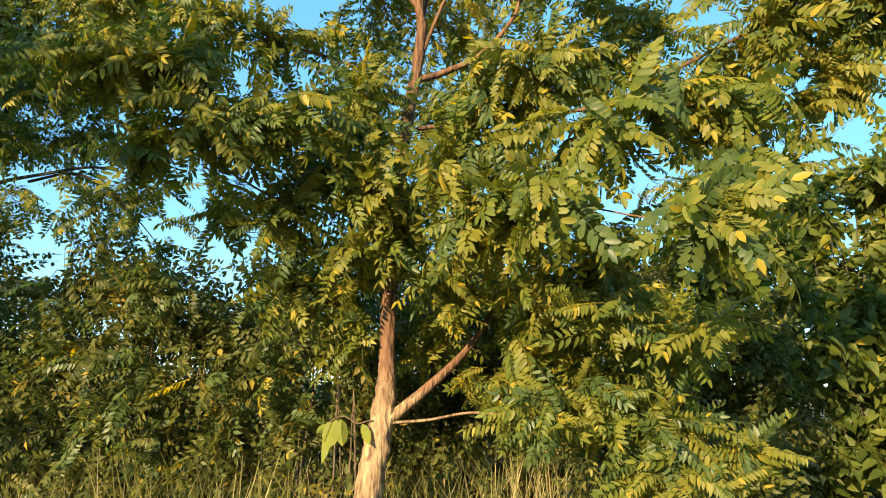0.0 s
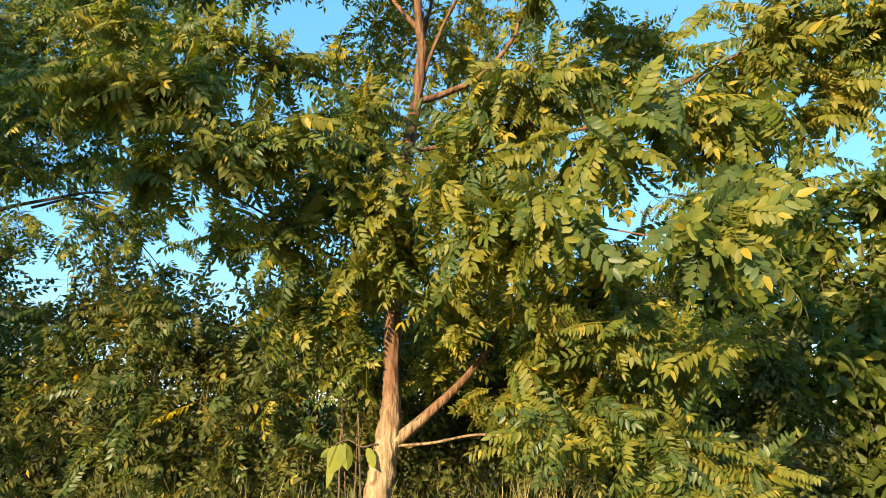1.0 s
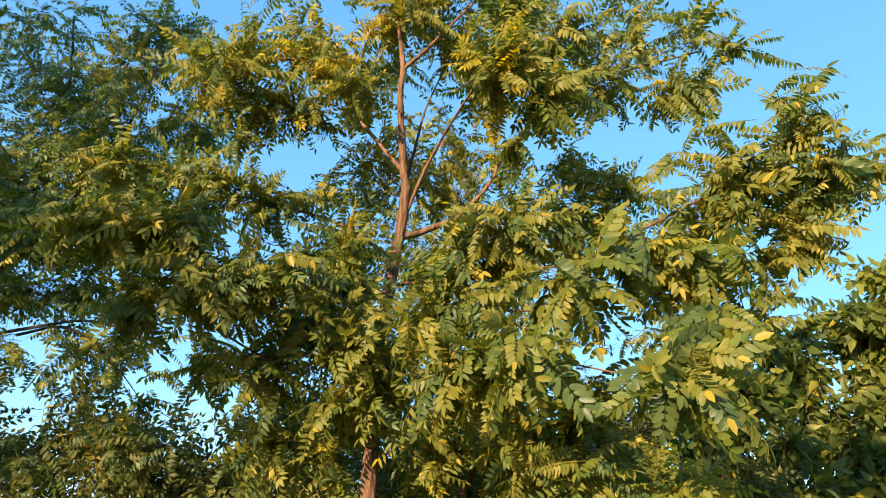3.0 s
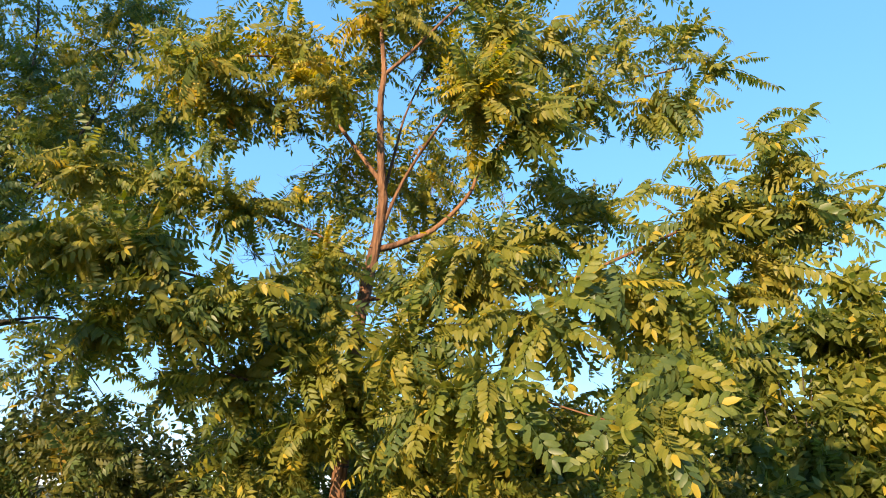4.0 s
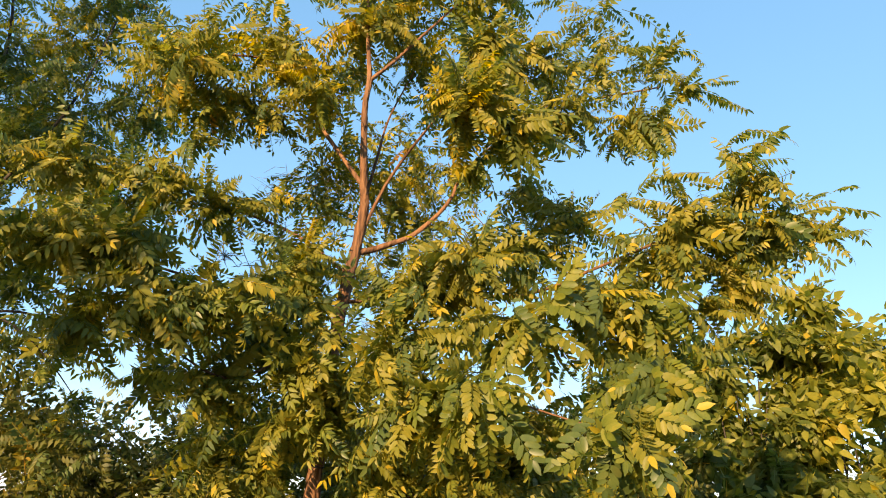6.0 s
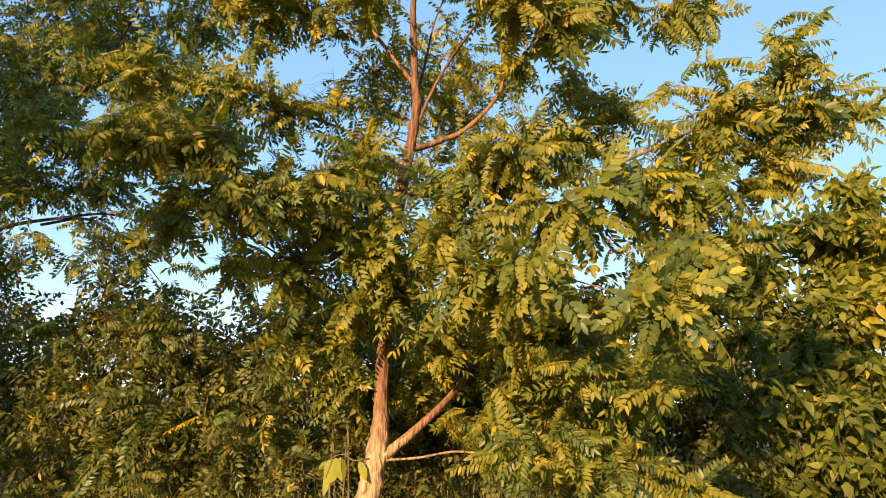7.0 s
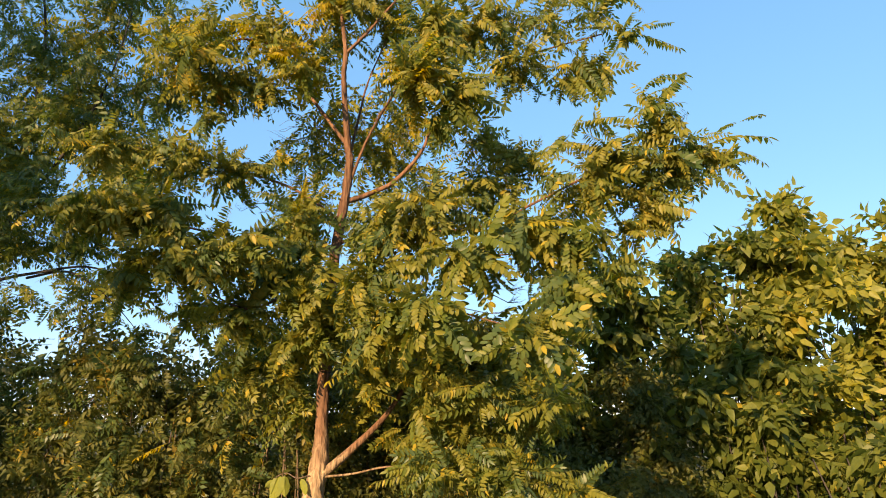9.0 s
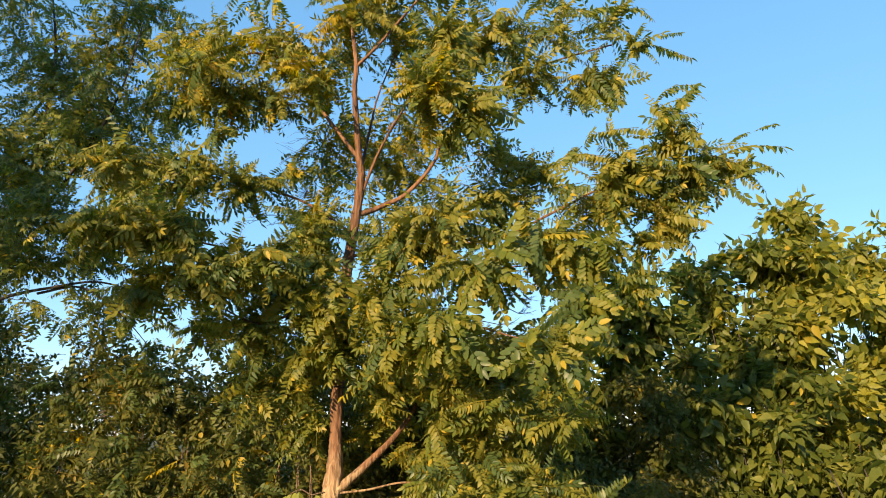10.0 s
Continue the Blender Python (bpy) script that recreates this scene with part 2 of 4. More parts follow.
def blade(base, along, across, normal, length, width, fold=0.25, curl=0.1, tip=0.0, coarse=False, medium=False):
    """One leaflet: an oval, folded along its midrib and curling down to its tip."""
    if coarse:
        mid = [base + s * length * along - curl * length * s * s * normal for s in (0.0, 0.5, 1.0)]
        lift = 0.5 * width * fold * normal
        at = base + 0.42 * length * along - curl * 0.18 * length * normal + lift
        return np.array([*mid, at + 0.5 * width * across, at - 0.5 * width * across]), [(0, 3, 1), (3, 2, 1), (0, 1, 4), (4, 1, 2)]
    if medium:
        s, w = np.array([0.0, 0.24, 0.5, 0.66 - 0.06 * tip, 1.0]), np.array([0.0, 0.47, 0.5, 0.43 - 0.1 * tip, 0.0])
        mid = base + np.outer(s * length, along) - np.outer(curl * length * s**2, normal)
        out, lift = np.outer(w * width, across), np.outer(w * width * fold, normal)
        v = np.vstack([mid[[0, 2, 4]], (mid + out + lift)[[1, 3]], (mid - out + lift)[[1, 3]]])
        return v, [(0, 3, 1), (3, 4, 1), (4, 2, 1), (0, 1, 5), (5, 1, 6), (6, 1, 2)]
    s = np.array([0.0, 0.13, 0.45, 0.82 - 0.1 * tip, 1.0])
    w = np.array([0.0, 0.36, 0.5, 0.4 - 0.1 * tip, 0.0])
    mid = base + np.outer(s * length, along) - np.outer(curl * length * s**2, normal)
    lift = np.outer(w * width * fold, normal)
    left = mid + np.outer(w * width, across) + lift
    right = mid - np.outer(w * width, across) + lift
    v = np.vstack([mid, left[1:4], right[1:4]])
    t = [(0, 5, 1), (5, 6, 1), (6, 2, 1), (6, 7, 2), (7, 3, 2), (7, 4, 3), (0, 1, 8), (8, 1, 9), (9, 1, 2), (9, 2, 10), (10, 2, 3), (10, 3, 4)]
    return v, t


def frond(seed, pairs=10, leaflet=0.19, slim=0.36, droop=(0.1, 0.7), fall=(0.1, 0.9), coarse=False, tip=0.5):
    """A pinnate locust leaf of length 1 along +x, its face to +z: close rows of slender leaflets that hang from an arching stalk."""
    g = np.random.default_rng(seed)
    h = Heap()
    bow, sway, hang = g.uniform(*droop), g.uniform(-0.15, 0.15), g.uniform(*fall)
    line = lambda s: np.array([s * (1 - 0.28 * bow * s), sway * s * s, -0.75 * bow * s**2.2])
    h.put(*stalk([line(s) for s in np.linspace(0, 0.97, 3)], [0.008, 0.004]))
    for i in range(pairs):
        u = i / (pairs - 1)
        s = 0.17 + 0.78 * u
        tang = unit(line(s + 0.02) - line(s - 0.02))
        flat = unit(np.cross((0, 0, 1), tang))
        nrm = unit(np.cross(tang, flat))
        for sign in (1, -1):
            if g.random() < 0.04:
                continue
            size = leaflet * (1 - 0.45 * max(0.0, u - 0.45) - 0.5 * max(0.0, 0.25 - u)) * g.uniform(0.86, 1.1)
            ang = radians(g.uniform(54, 68) - 12 * u)
            along = unit(math.cos(ang) * tang + sign * math.sin(ang) * flat - (hang + g.normal(0, 0.12)) * nrm)
            across = unit(np.cross(nrm + 0.16 * g.normal(size=3), along))
            h.put(*blade(line(s) + 0.01 * along, along, across, unit(np.cross(along, across)), size, size * slim * g.uniform(0.88, 1.12), g.uniform(0.05, 0.35), g.uniform(0, 0.25), tip, coarse, not coarse and tip > 0))
    tang = unit(line(1) - line(0.95))
    h.put(*blade(line(0.97), tang, np.array([0, 1, 0]), unit(np.cross(tang, (0, 1, 0))), 0.85 * leaflet, 0.85 * leaflet * slim, 0.2, 0.15, tip, coarse, not coarse))
    return np.vstack(h.v), np.vstack(h.t)


def sprig(seed, leaves=7, size=0.34, slim=0.42, droop=0.35, coarse=False, hang=0.9):
    """A leafy twig of length 1 along +x with ovate leaves set alternately."""
    g = np.random.default_rng(seed)
    h = Heap()
    line = lambda s: np.array([s, 0.12 * math.sin(3 * s + seed), -droop * 0.5 * s * s])
    h.put(*stalk([line(s) for s in np.linspace(0, 0.95, 3)], [0.012, 0.005]))
    for i in range(leaves):
        s = 0.15 + 0.83 * i / (leaves - 1)
        sign = 1 if i % 2 else -1
        ang = radians(g.uniform(25, 80)) * (0.3 if i == leaves - 1 else 1)
        along = unit((math.cos(ang), sign * math.sin(ang), -g.uniform(0.0, hang)))
        across = unit(np.cross((g.normal(0, 0.3), g.normal(0, 0.3), 1), along))
        ln = size * g.uniform(0.7, 1.15)
        h.put(*blade(line(s) + 0.05 * along, along, across, unit(np.cross(along, across)), ln, ln * slim * g.uniform(0.85, 1.15), g.uniform(0.1, 0.45), g.uniform(0.1, 0.35), 1.0, coarse, not coarse))
    return np.vstack(h.v), np.vstack(h.t)


FRONDS = [frond(s, 8 + s % 4, 0.2 + 0.006 * (s % 5), 0.36 + 0.02 * (s % 4)) for s in range(12)] + [frond(s, 8 + s % 3, 0.215, 0.44, (0.15, 0.8), (0.15, 0.9), tip=0.0) for s in range(20, 28)] + [frond(s, 7 + s % 4, 0.215, 0.42, coarse=True) for s in range(30, 42)]
FRONDS_FAR = [frond(s, 6, 0.26, 0.45, coarse=True) for s in range(12)]
SPRIGS = [sprig(40 + s, 9, 0.27, 0.55) for s in range(8)]
BROADS = [sprig(60 + s, 7, 0.44, 0.58, 0.8, hang=2.4) for s in range(8)]
toward_sun = np.array([sun_from.x, sun_from.y, 0.25])


def basis(d, up):
    """Columns: along d, across, face."""
    d = unit(d)
    y = unit(np.cross(up, d))
    return np.column_stack([d, y, np.cross(d, y)])


class Crown:
    """The leaf sprays of one tree: twigs that leave its limbs, and leaves along them."""

    def __init__(self, lines, templates, length, seed, gaps=(), tumble=0.8, facing=(0.75, 0.55)):
        self.tumble, self.facing = tumble, facing
        self.gaps = gaps
        self.lines, self.templates, self.length = lines, templates, length
        self.pts = np.vstack(lines)
        self.g = np.random.default_rng(seed)
        self.twigs, self.leaves = Heap(), []

    def twig(self, a, b, r0, r1, sag=0.0):
        a, b = np.asarray(a), np.asarray(b)
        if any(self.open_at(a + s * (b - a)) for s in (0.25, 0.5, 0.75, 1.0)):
            return
        mid = (a + b) / 2 + self.g.normal(0, 0.08, 3) * np.linalg.norm(b - a) + (0, 0, sag)
        self.twigs.put(*tube(spline([a, mid, b], 2 if r0 > 0.002 else 1), [r0, r1], 3))

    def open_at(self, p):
        s = 2.85 / (p[1] + 0.45)                            # each opening is a cone towards a mean camera position, to fit its view
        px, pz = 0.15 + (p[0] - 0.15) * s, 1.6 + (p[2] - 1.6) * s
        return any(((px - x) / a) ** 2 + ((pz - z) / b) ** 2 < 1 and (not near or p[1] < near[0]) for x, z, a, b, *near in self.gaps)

    def spray(self, c, rx, rz, n, yellow, olive=0.35, ry=None, big=False, size=1.0):
        g, c = self.g, np.asarray(c, float)
        ry = ry or max(rx, 0.14)
        gap = np.linalg.norm((self.pts - c) * (1, 1, 1.3), axis=1) + np.where(self.pts[:, 2] > c[2] + 0.1, 0.25, 0)
        anchor = self.pts[np.argmin(gap)]
        hub = c + 0.25 * (anchor - c) - (0, 0, 0.02)
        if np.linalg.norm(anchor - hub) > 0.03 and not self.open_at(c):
            self.twig(anchor, hub, 0.006, 0.004, 0.03)
        groups = max(2, n // 7)
        ends = [c + g.normal(0, 0.5, 3) * (rx, ry, rz) for _ in range(groups)]
        used = set()
        for i in range(n):
            q = unit(g.normal(size=3)) * g.random() ** 0.42
            m = c + q * (rx, ry, rz)
            e = ends[i % groups]
            s = g.uniform(0.15, 1.0)
            root = hub + s * (e - hub)
            d = unit(unit(m - root) + 0.45 * unit(m - c) + 0.35 * g.normal(size=3) + (0, 0, -0.85 if big else -0.35))
            ln = g.uniform(*self.length) * (1.08 if big else size)
            base = m - 0.5 * ln * d
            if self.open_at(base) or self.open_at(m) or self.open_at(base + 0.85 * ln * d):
                continue
            used.add(i % groups)
            if 0.05 < np.linalg.norm(base - root) < 0.3 and i % 5 < 3:
                self.twig(root, base, 0.0016, 0.001)
            up = unit(np.array((0, 0, self.facing[0])) + self.facing[1] * toward_sun + self.tumble * g.normal(size=3))
            k = g.random()
            kind = 1 if big and k < yellow else (4 if g.random() < 0.06 and c[2] > 3.0 else 2) if k < yellow else (1 if k < yellow + olive else (3 if g.random() < (0.28 if big else 0.32) else 0))
            some = (12, 20) if big else ((20, 32) if len(self.templates) > 20 and c[1] > 2.32 else (0, min(12, len(self.templates))))
            self.leaves.append((base, basis(d, up) * ln, int(g.integers(*some)), kind))
        for k in sorted(used):
            self.twig(hub, ends[k], 0.0035, 0.0015)

    def place(self, a, b, k, kind, lean=0.35):
        """One leaf from its root a to its tip b."""
        a, b = np.asarray(a, float), np.asarray(b, float)
        tip = self.templates[k][0][np.argmax(self.templates[k][0][:, 0])]
        phi, size = math.atan2(-tip[2], tip[0]), np.linalg.norm(b - a) / np.linalg.norm(tip)
        c, s = math.cos(phi), math.sin(phi)
        rot = basis(b - a, unit(np.array((0, 0, 1.0)) + lean * toward_sun + 0.12 * self.g.normal(size=3)))
        self.leaves.append((a, rot @ np.array([[c, 0, -s], [0, 1, 0], [s, 0, c]]) * size, k, kind))
        gap = np.linalg.norm(self.pts - a, axis=1)
        anchor = self.pts[np.argmin(gap)]
        self.twigs.put(*tube(spline([anchor, (anchor + a) / 2 - (0, 0, 0.02), a], 3), [0.004, 0.0015], 3))

    def finish(self, tree, mats, twig_mat, singles=0, leaf_name="leaf"):
        """Makes the twigs, the foremost leaves one by one, and the rest of the foliage."""
        attach("branchwork", self.twigs.mesh("branchwork", [twig_mat], True), tree, kind="stuff")
        ranked = sorted(self.leaves, key=lambda l: l[0][1])
        shared = {}
        for base, rot, k, kind in ranked[:singles]:
            if (k, kind) not in shared:
                v, t = self.templates[k]
                shared[k, kind] = tri_mesh(leaf_name, v, t, [mats[kind]], smooth=True)
            ob = attach(leaf_name, shared[k, kind], tree)
            m = np.eye(4)
            m[:3, :3], m[:3, 3] = rot, base - np.array(tree.location)
            ob.matrix_local = Matrix(m.tolist())
        heap = Heap()
        for base, rot, k, kind in ranked[singles:]:
            v, t = self.templates[k]
            heap.put(v @ rot.T + base - np.array(tree.location), t, kind)
        if heap.v:
            attach("foliage", heap.mesh("foliage", mats, True), tree, kind="stuff")


def limb(tree, name, pts, radii, mat, sides=8, rough=0.12, per=6, label=""):
    line = spline(pts, per)
    v, t = tube(line, radii, sides, rough, seed=len(tree.children))
    attach(name, tri_mesh(name, v - np.array(tree.location), t, [mat], smooth=True), tree, label)
    return line


# ---- ground ----
def ground_height(x, y):
    return 0.06 * noise.noise(Vector((x * 0.3, y * 0.3, 0.0)))


xs = np.concatenate([-np.geomspace(3000, 12, 14), np.linspace(-10, 10, 41), np.geomspace(12, 3000, 14)])
gv = np.array([(x, y, ground_height(x, y) if abs(x) < 11 and abs(y) < 11 else 0.0) for y in xs for x in xs])
gn = len(xs)
gt = []
for j in range(gn - 1):
    for i in range(gn - 1):
        a = j * gn + i
        gt += [(a, a + 1, a + gn + 1), (a, a + gn + 1, a + gn)]
ground = new("ground", tri_mesh("ground", gv, gt, [m_soil], smooth=True))
tagged(ground, "uneven meadow soil under tall weedy grass", "ground", kind="structure")

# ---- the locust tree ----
# where the crowns are cut open to fit the camera's view: x, z, half width, half height and, where only the near side is
# open, its depth
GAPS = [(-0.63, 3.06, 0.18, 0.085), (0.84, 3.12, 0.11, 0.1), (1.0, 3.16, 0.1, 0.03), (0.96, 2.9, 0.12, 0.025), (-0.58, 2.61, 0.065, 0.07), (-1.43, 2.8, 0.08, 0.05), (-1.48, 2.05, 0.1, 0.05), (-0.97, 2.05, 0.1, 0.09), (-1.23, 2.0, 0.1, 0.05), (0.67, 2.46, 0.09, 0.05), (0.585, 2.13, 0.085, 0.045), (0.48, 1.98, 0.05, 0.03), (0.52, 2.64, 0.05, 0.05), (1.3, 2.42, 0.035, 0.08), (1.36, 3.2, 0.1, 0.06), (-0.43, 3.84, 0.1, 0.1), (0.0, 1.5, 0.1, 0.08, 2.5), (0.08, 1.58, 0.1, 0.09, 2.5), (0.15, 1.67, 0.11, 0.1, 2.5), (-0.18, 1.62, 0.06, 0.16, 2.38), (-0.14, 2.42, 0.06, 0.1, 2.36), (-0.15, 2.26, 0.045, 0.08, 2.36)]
locust = thing("locust_tree", "young locust tree with pinnate green and yellowing leaves", "tree", (-0.25, 2.28, 0.0))
TRUNK = [(-0.27, 2.27, -0.05), (-0.25, 2.28, 0.5), (-0.235, 2.29, 0.9), (-0.22, 2.3, 1.14), (-0.2, 2.32, 1.28), (-0.18, 2.35, 1.43), (-0.18, 2.38, 1.59), (-0.18, 2.4, 1.83), (-0.17, 2.4, 2.06), (-0.14, 2.4, 2.42), (-0.1, 2.4, 2.69), (-0.08, 2.38, 2.86), (-0.09, 2.36, 2.97), (-0.11, 2.3, 3.29), (-0.1, 2.27, 3.43), (-0.12, 2.25, 3.62), (-0.14, 2.25, 3.95), (-0.12, 2.25, 4.29)]
RADII = [0.068, 0.054, 0.048, 0.046, 0.047, 0.038, 0.027, 0.027, 0.027, 0.026, 0.022, 0.02, 0.017, 0.013, 0.012, 0.009, 0.006, 0.003]
lines = [limb(locust, "trunk", TRUNK, RADII, m_bark, 18, 0.24, 14, "reddish brown furrowed bark, sunlit")]
ring = [(-0.178 + 0.027 * math.cos(a), 2.4 + 0.027 * math.sin(a), 1.815 + 0.003 * math.sin(2 * a)) for a in np.linspace(0, 2 * math.pi, 15)]
limb(locust, "bark_ring", ring, [0.0035, 0.0035], m_shade_scar_bark, 5, 0.1, 1, "dark scar round the trunk")
BOUGHS = [
    ([(-0.19, 2.33, 1.34), (-0.164, 2.33, 1.364), (-0.103, 2.335, 1.411), (-0.045, 2.35, 1.462), (0.043, 2.39, 1.542), (0.12, 2.44, 1.627), (0.181, 2.48, 1.719), (0.226, 2.52, 1.81), (0.33, 2.56, 2.05)], 0.026, 0.005),
    ([(-0.17, 2.32, 1.35), (-0.14, 2.32, 1.354), (-0.023, 2.33, 1.364), (0.114, 2.33, 1.389), (0.248, 2.3, 1.384), (0.376, 2.25, 1.373), (0.516, 2.2, 1.368), (0.66, 2.08, 1.35), (0.79, 1.95, 1.31)], 0.0055, 0.003),
    ([(-0.1, 2.4, 2.665), (-0.03, 2.43, 2.695), (0.04, 2.44, 2.73), (0.12, 2.44, 2.767), (0.195, 2.44, 2.835), (0.255, 2.44, 2.905), (0.3, 2.45, 2.98), (0.34, 2.46, 3.08), (0.5, 2.47, 3.28), (0.85, 2.4, 3.48), (1.26, 2.35, 3.59)], 0.015, 0.004),
    ([(-0.09, 2.36, 2.95), (-0.19, 2.4, 3.1), (-0.33, 2.45, 3.31), (-0.45, 2.45, 3.5), (-0.62, 2.4, 3.58), (-0.91, 2.3, 3.47)], 0.011, 0.004),
    ([(-0.08, 2.4, 2.76), (-0.01, 2.35, 2.93), (0.07, 2.25, 3.04), (0.18, 2.05, 3.12), (0.3, 1.9, 3.23)], 0.009, 0.003),
    ([(-0.08, 2.38, 2.9), (-0.04, 2.42, 3.14), (0.0, 2.5, 3.39), (0.12, 2.5, 3.7)], 0.008, 0.003),
    ([(-0.1, 2.27, 3.42), (-0.01, 2.27, 3.52), (0.13, 2.3, 3.72), (0.34, 2.3, 3.99)], 0.01, 0.004),
    ([(-0.13, 2.4, 2.45), (0.22, 2.3, 2.47), (0.57, 2.2, 2.47), (0.82, 2.05, 2.55), (1.14, 1.95, 2.68), (1.4, 1.93, 2.7), (1.56, 1.95, 2.74)], 0.009, 0.003),
]
BOUGHS_LEFT = [
    ([(-0.14, 2.4, 2.42), (-0.38, 2.3, 2.4), (-0.61, 2.15, 2.42), (-0.84, 2.0, 2.44), (-1.07, 1.9, 2.46)], 0.008, 0.003),
    ([(-0.15, 2.4, 2.22), (0.11, 2.2, 2.13), (0.36, 2.0, 2.06), (0.58, 1.8, 1.96), (0.76, 1.65, 1.89)], 0.0045, 0.002),
    ([(-0.13, 2.4, 2.57), (-0.37, 2.45, 2.75), (-0.67, 2.5, 2.87), (-0.99, 2.4, 2.91), (-1.23, 2.3, 2.95)], 0.008, 0.003),
    ([(-0.16, 2.42, 2.17), (-0.32, 2.3, 2.18), (-0.49, 2.15, 2.08), (-0.71, 2.1, 2.18)], 0.009, 0.003),
    ([(-0.15, 2.42, 2.28), (0.15, 2.6, 2.4), (0.62, 2.7, 2.45), (1.09, 2.7, 2.48)], 0.007, 0.003),
]
for pts, r0, r1 in BOUGHS + BOUGHS_LEFT:
    lines.append(limb(locust, "limb", pts, [r0, r1], m_bark, 8, 0.1))
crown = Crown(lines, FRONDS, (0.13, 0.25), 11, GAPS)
# each spray: centre, half width, half height, leaves, share of yellow ones
SPRAYS_TOP = [(-0.14, 2.3, 3.75, 0.24, 0.16, 26, 0.4), (-0.5, 2.35, 3.62, 0.22, 0.12, 28, 0.7), (-0.87, 2.2, 3.34, 0.21, 0.14, 28, 0.5), (-0.66, 2.4, 3.34, 0.19, 0.08, 18, 0.3), (-0.31, 2.5, 3.46, 0.16, 0.14, 14, 0.4), (0.12, 2.5, 3.74, 0.17, 0.17, 18, 0.3), (-0.08, 2.3, 4.05, 0.35, 0.16, 40, 0.4), (0.41, 2.3, 4.03, 0.32, 0.19, 40, 0.2), (-0.65, 2.4, 4.01, 0.31, 0.14, 26, 0.3)]
SPRAYS_SHOULDER = [(0.34, 1.85, 3.29, 0.1, 0.16, 26, 0.15), (0.26, 1.75, 3.0, 0.11, 0.14, 30, 0.35), (0.46, 1.85, 2.98, 0.1, 0.1, 18, 0.1), (0.58, 2.3, 3.59, 0.24, 0.16, 32, 0.1), (0.93, 2.4, 3.69, 0.25, 0.17, 22, 0.05), (1.22, 2.35, 3.68, 0.16, 0.13, 16, 0.05), (1.38, 2.3, 3.57, 0.07, 0.06, 7, 0), (0.95, 2.35, 4.0, 0.28, 0.14, 15, 0.05), (0.82, 2.35, 3.39, 0.21, 0.12, 24, 0.3), (1.14, 2.3, 3.37, 0.16, 0.09, 16, 0.1)]
SPRAYS_RIGHT = [(0.98, 2.1, 2.87, 0.12, 0.04, 5, 0), (1.15, 1.95, 2.9, 0.12, 0.05, 9, 0.05), (1.32, 1.85, 2.95, 0.06, 0.05, 6, 0), (1.33, 1.85, 2.82, 0.08, 0.06, 12, 0.05), (1.16, 1.95, 2.72, 0.2, 0.09, 32, 0.12), (1.38, 1.88, 2.68, 0.1, 0.06, 14, 0.05), (1.55, 1.95, 2.71, 0.07, 0.04, 5, 0), (1.02, 2.0, 2.6, 0.22, 0.12, 34, 0.2), (0.79, 2.3, 2.85, 0.13, 0.11, 18, 0), (0.58, 2.3, 2.7, 0.2, 0.15, 24, 0.1), (1.3, 2.0, 2.56, 0.12, 0.1, 16, 0.1), (1.2, 2.0, 2.38, 0.1, 0.08, 9, 0.1), (1.1, 1.95, 2.2, 0.1, 0.09, 10, 0.05), (1.32, 1.97, 2.46, 0.08, 0.06, 9, 0.05)]
SPRAYS_MID = [(0.29, 1.9, 2.45, 0.21, 0.1, 34, 0.1), (0.72, 1.9, 2.36, 0.17, 0.09, 26, 0.3), (0.89, 1.85, 2.3, 0.19, 0.1, 30, 0.15), (0.5, 1.8, 2.24, 0.22, 0.1, 36, 0.15), (0.12, 2.0, 2.38, 0.17, 0.11, 24, 0.15), (0.88, 1.8, 2.07, 0.15, 0.11, 26, 0.05), (0.68, 1.55, 1.87, 0.15, 0.1, 28, 0.1), (0.31, 1.75, 1.98, 0.2, 0.13, 38, 0.1), (0.05, 1.9, 2.14, 0.19, 0.13, 34, 0.05), (0.18, 1.9, 1.95, 0.17, 0.11, 28, 0.1), (0.5, 1.95, 1.71, 0.15, 0.08, 9, 0.05), (0.78, 1.95, 1.66, 0.15, 0.08, 9, 0.05), (0.3, 1.98, 1.74, 0.12, 0.07, 6, 0.05)]
SPRAYS_LOW = [(0.53, 2.2, 1.97, 0.22, 0.16, 32, 0.05), (-0.17, 2.1, 2.12, 0.16, 0.12, 24, 0.05), (0.02, 2.7, 1.72, 0.16, 0.12, 18, 0.15), (0.45, 2.6, 1.7, 0.22, 0.14, 30, 0.2), (0.41, 2.1, 1.41, 0.28, 0.11, 36, 0.1), (0.66, 2.0, 1.38, 0.2, 0.1, 28, 0.1), (0.92, 1.95, 1.32, 0.1, 0.06, 8, 0.1), (0.7, 1.95, 1.21, 0.24, 0.1, 28, 0.1), (0.82, 2.6, 1.72, 0.24, 0.15, 22, 0.05)]
SPRAYS_LEFT = [(-0.45, 1.9, 2.3, 0.17, 0.11, 28, 0.05), (-0.69, 1.9, 2.27, 0.19, 0.12, 30, 0.1), (-0.82, 1.85, 2.44, 0.16, 0.1, 28, 0.1), (-1.04, 1.85, 2.46, 0.2, 0.1, 32, 0.1), (-0.7, 2.4, 2.84, 0.24, 0.11, 26, 0.05), (-0.97, 2.35, 2.89, 0.21, 0.12, 24, 0.05), (-1.21, 2.2, 2.87, 0.16, 0.12, 20, 0.15), (-0.48, 2.6, 2.99, 0.12, 0.1, 12, 0.1), (-0.32, 2.3, 2.56, 0.15, 0.15, 24, 0.1), (-0.54, 2.2, 2.06, 0.14, 0.13, 22, 0.05)]
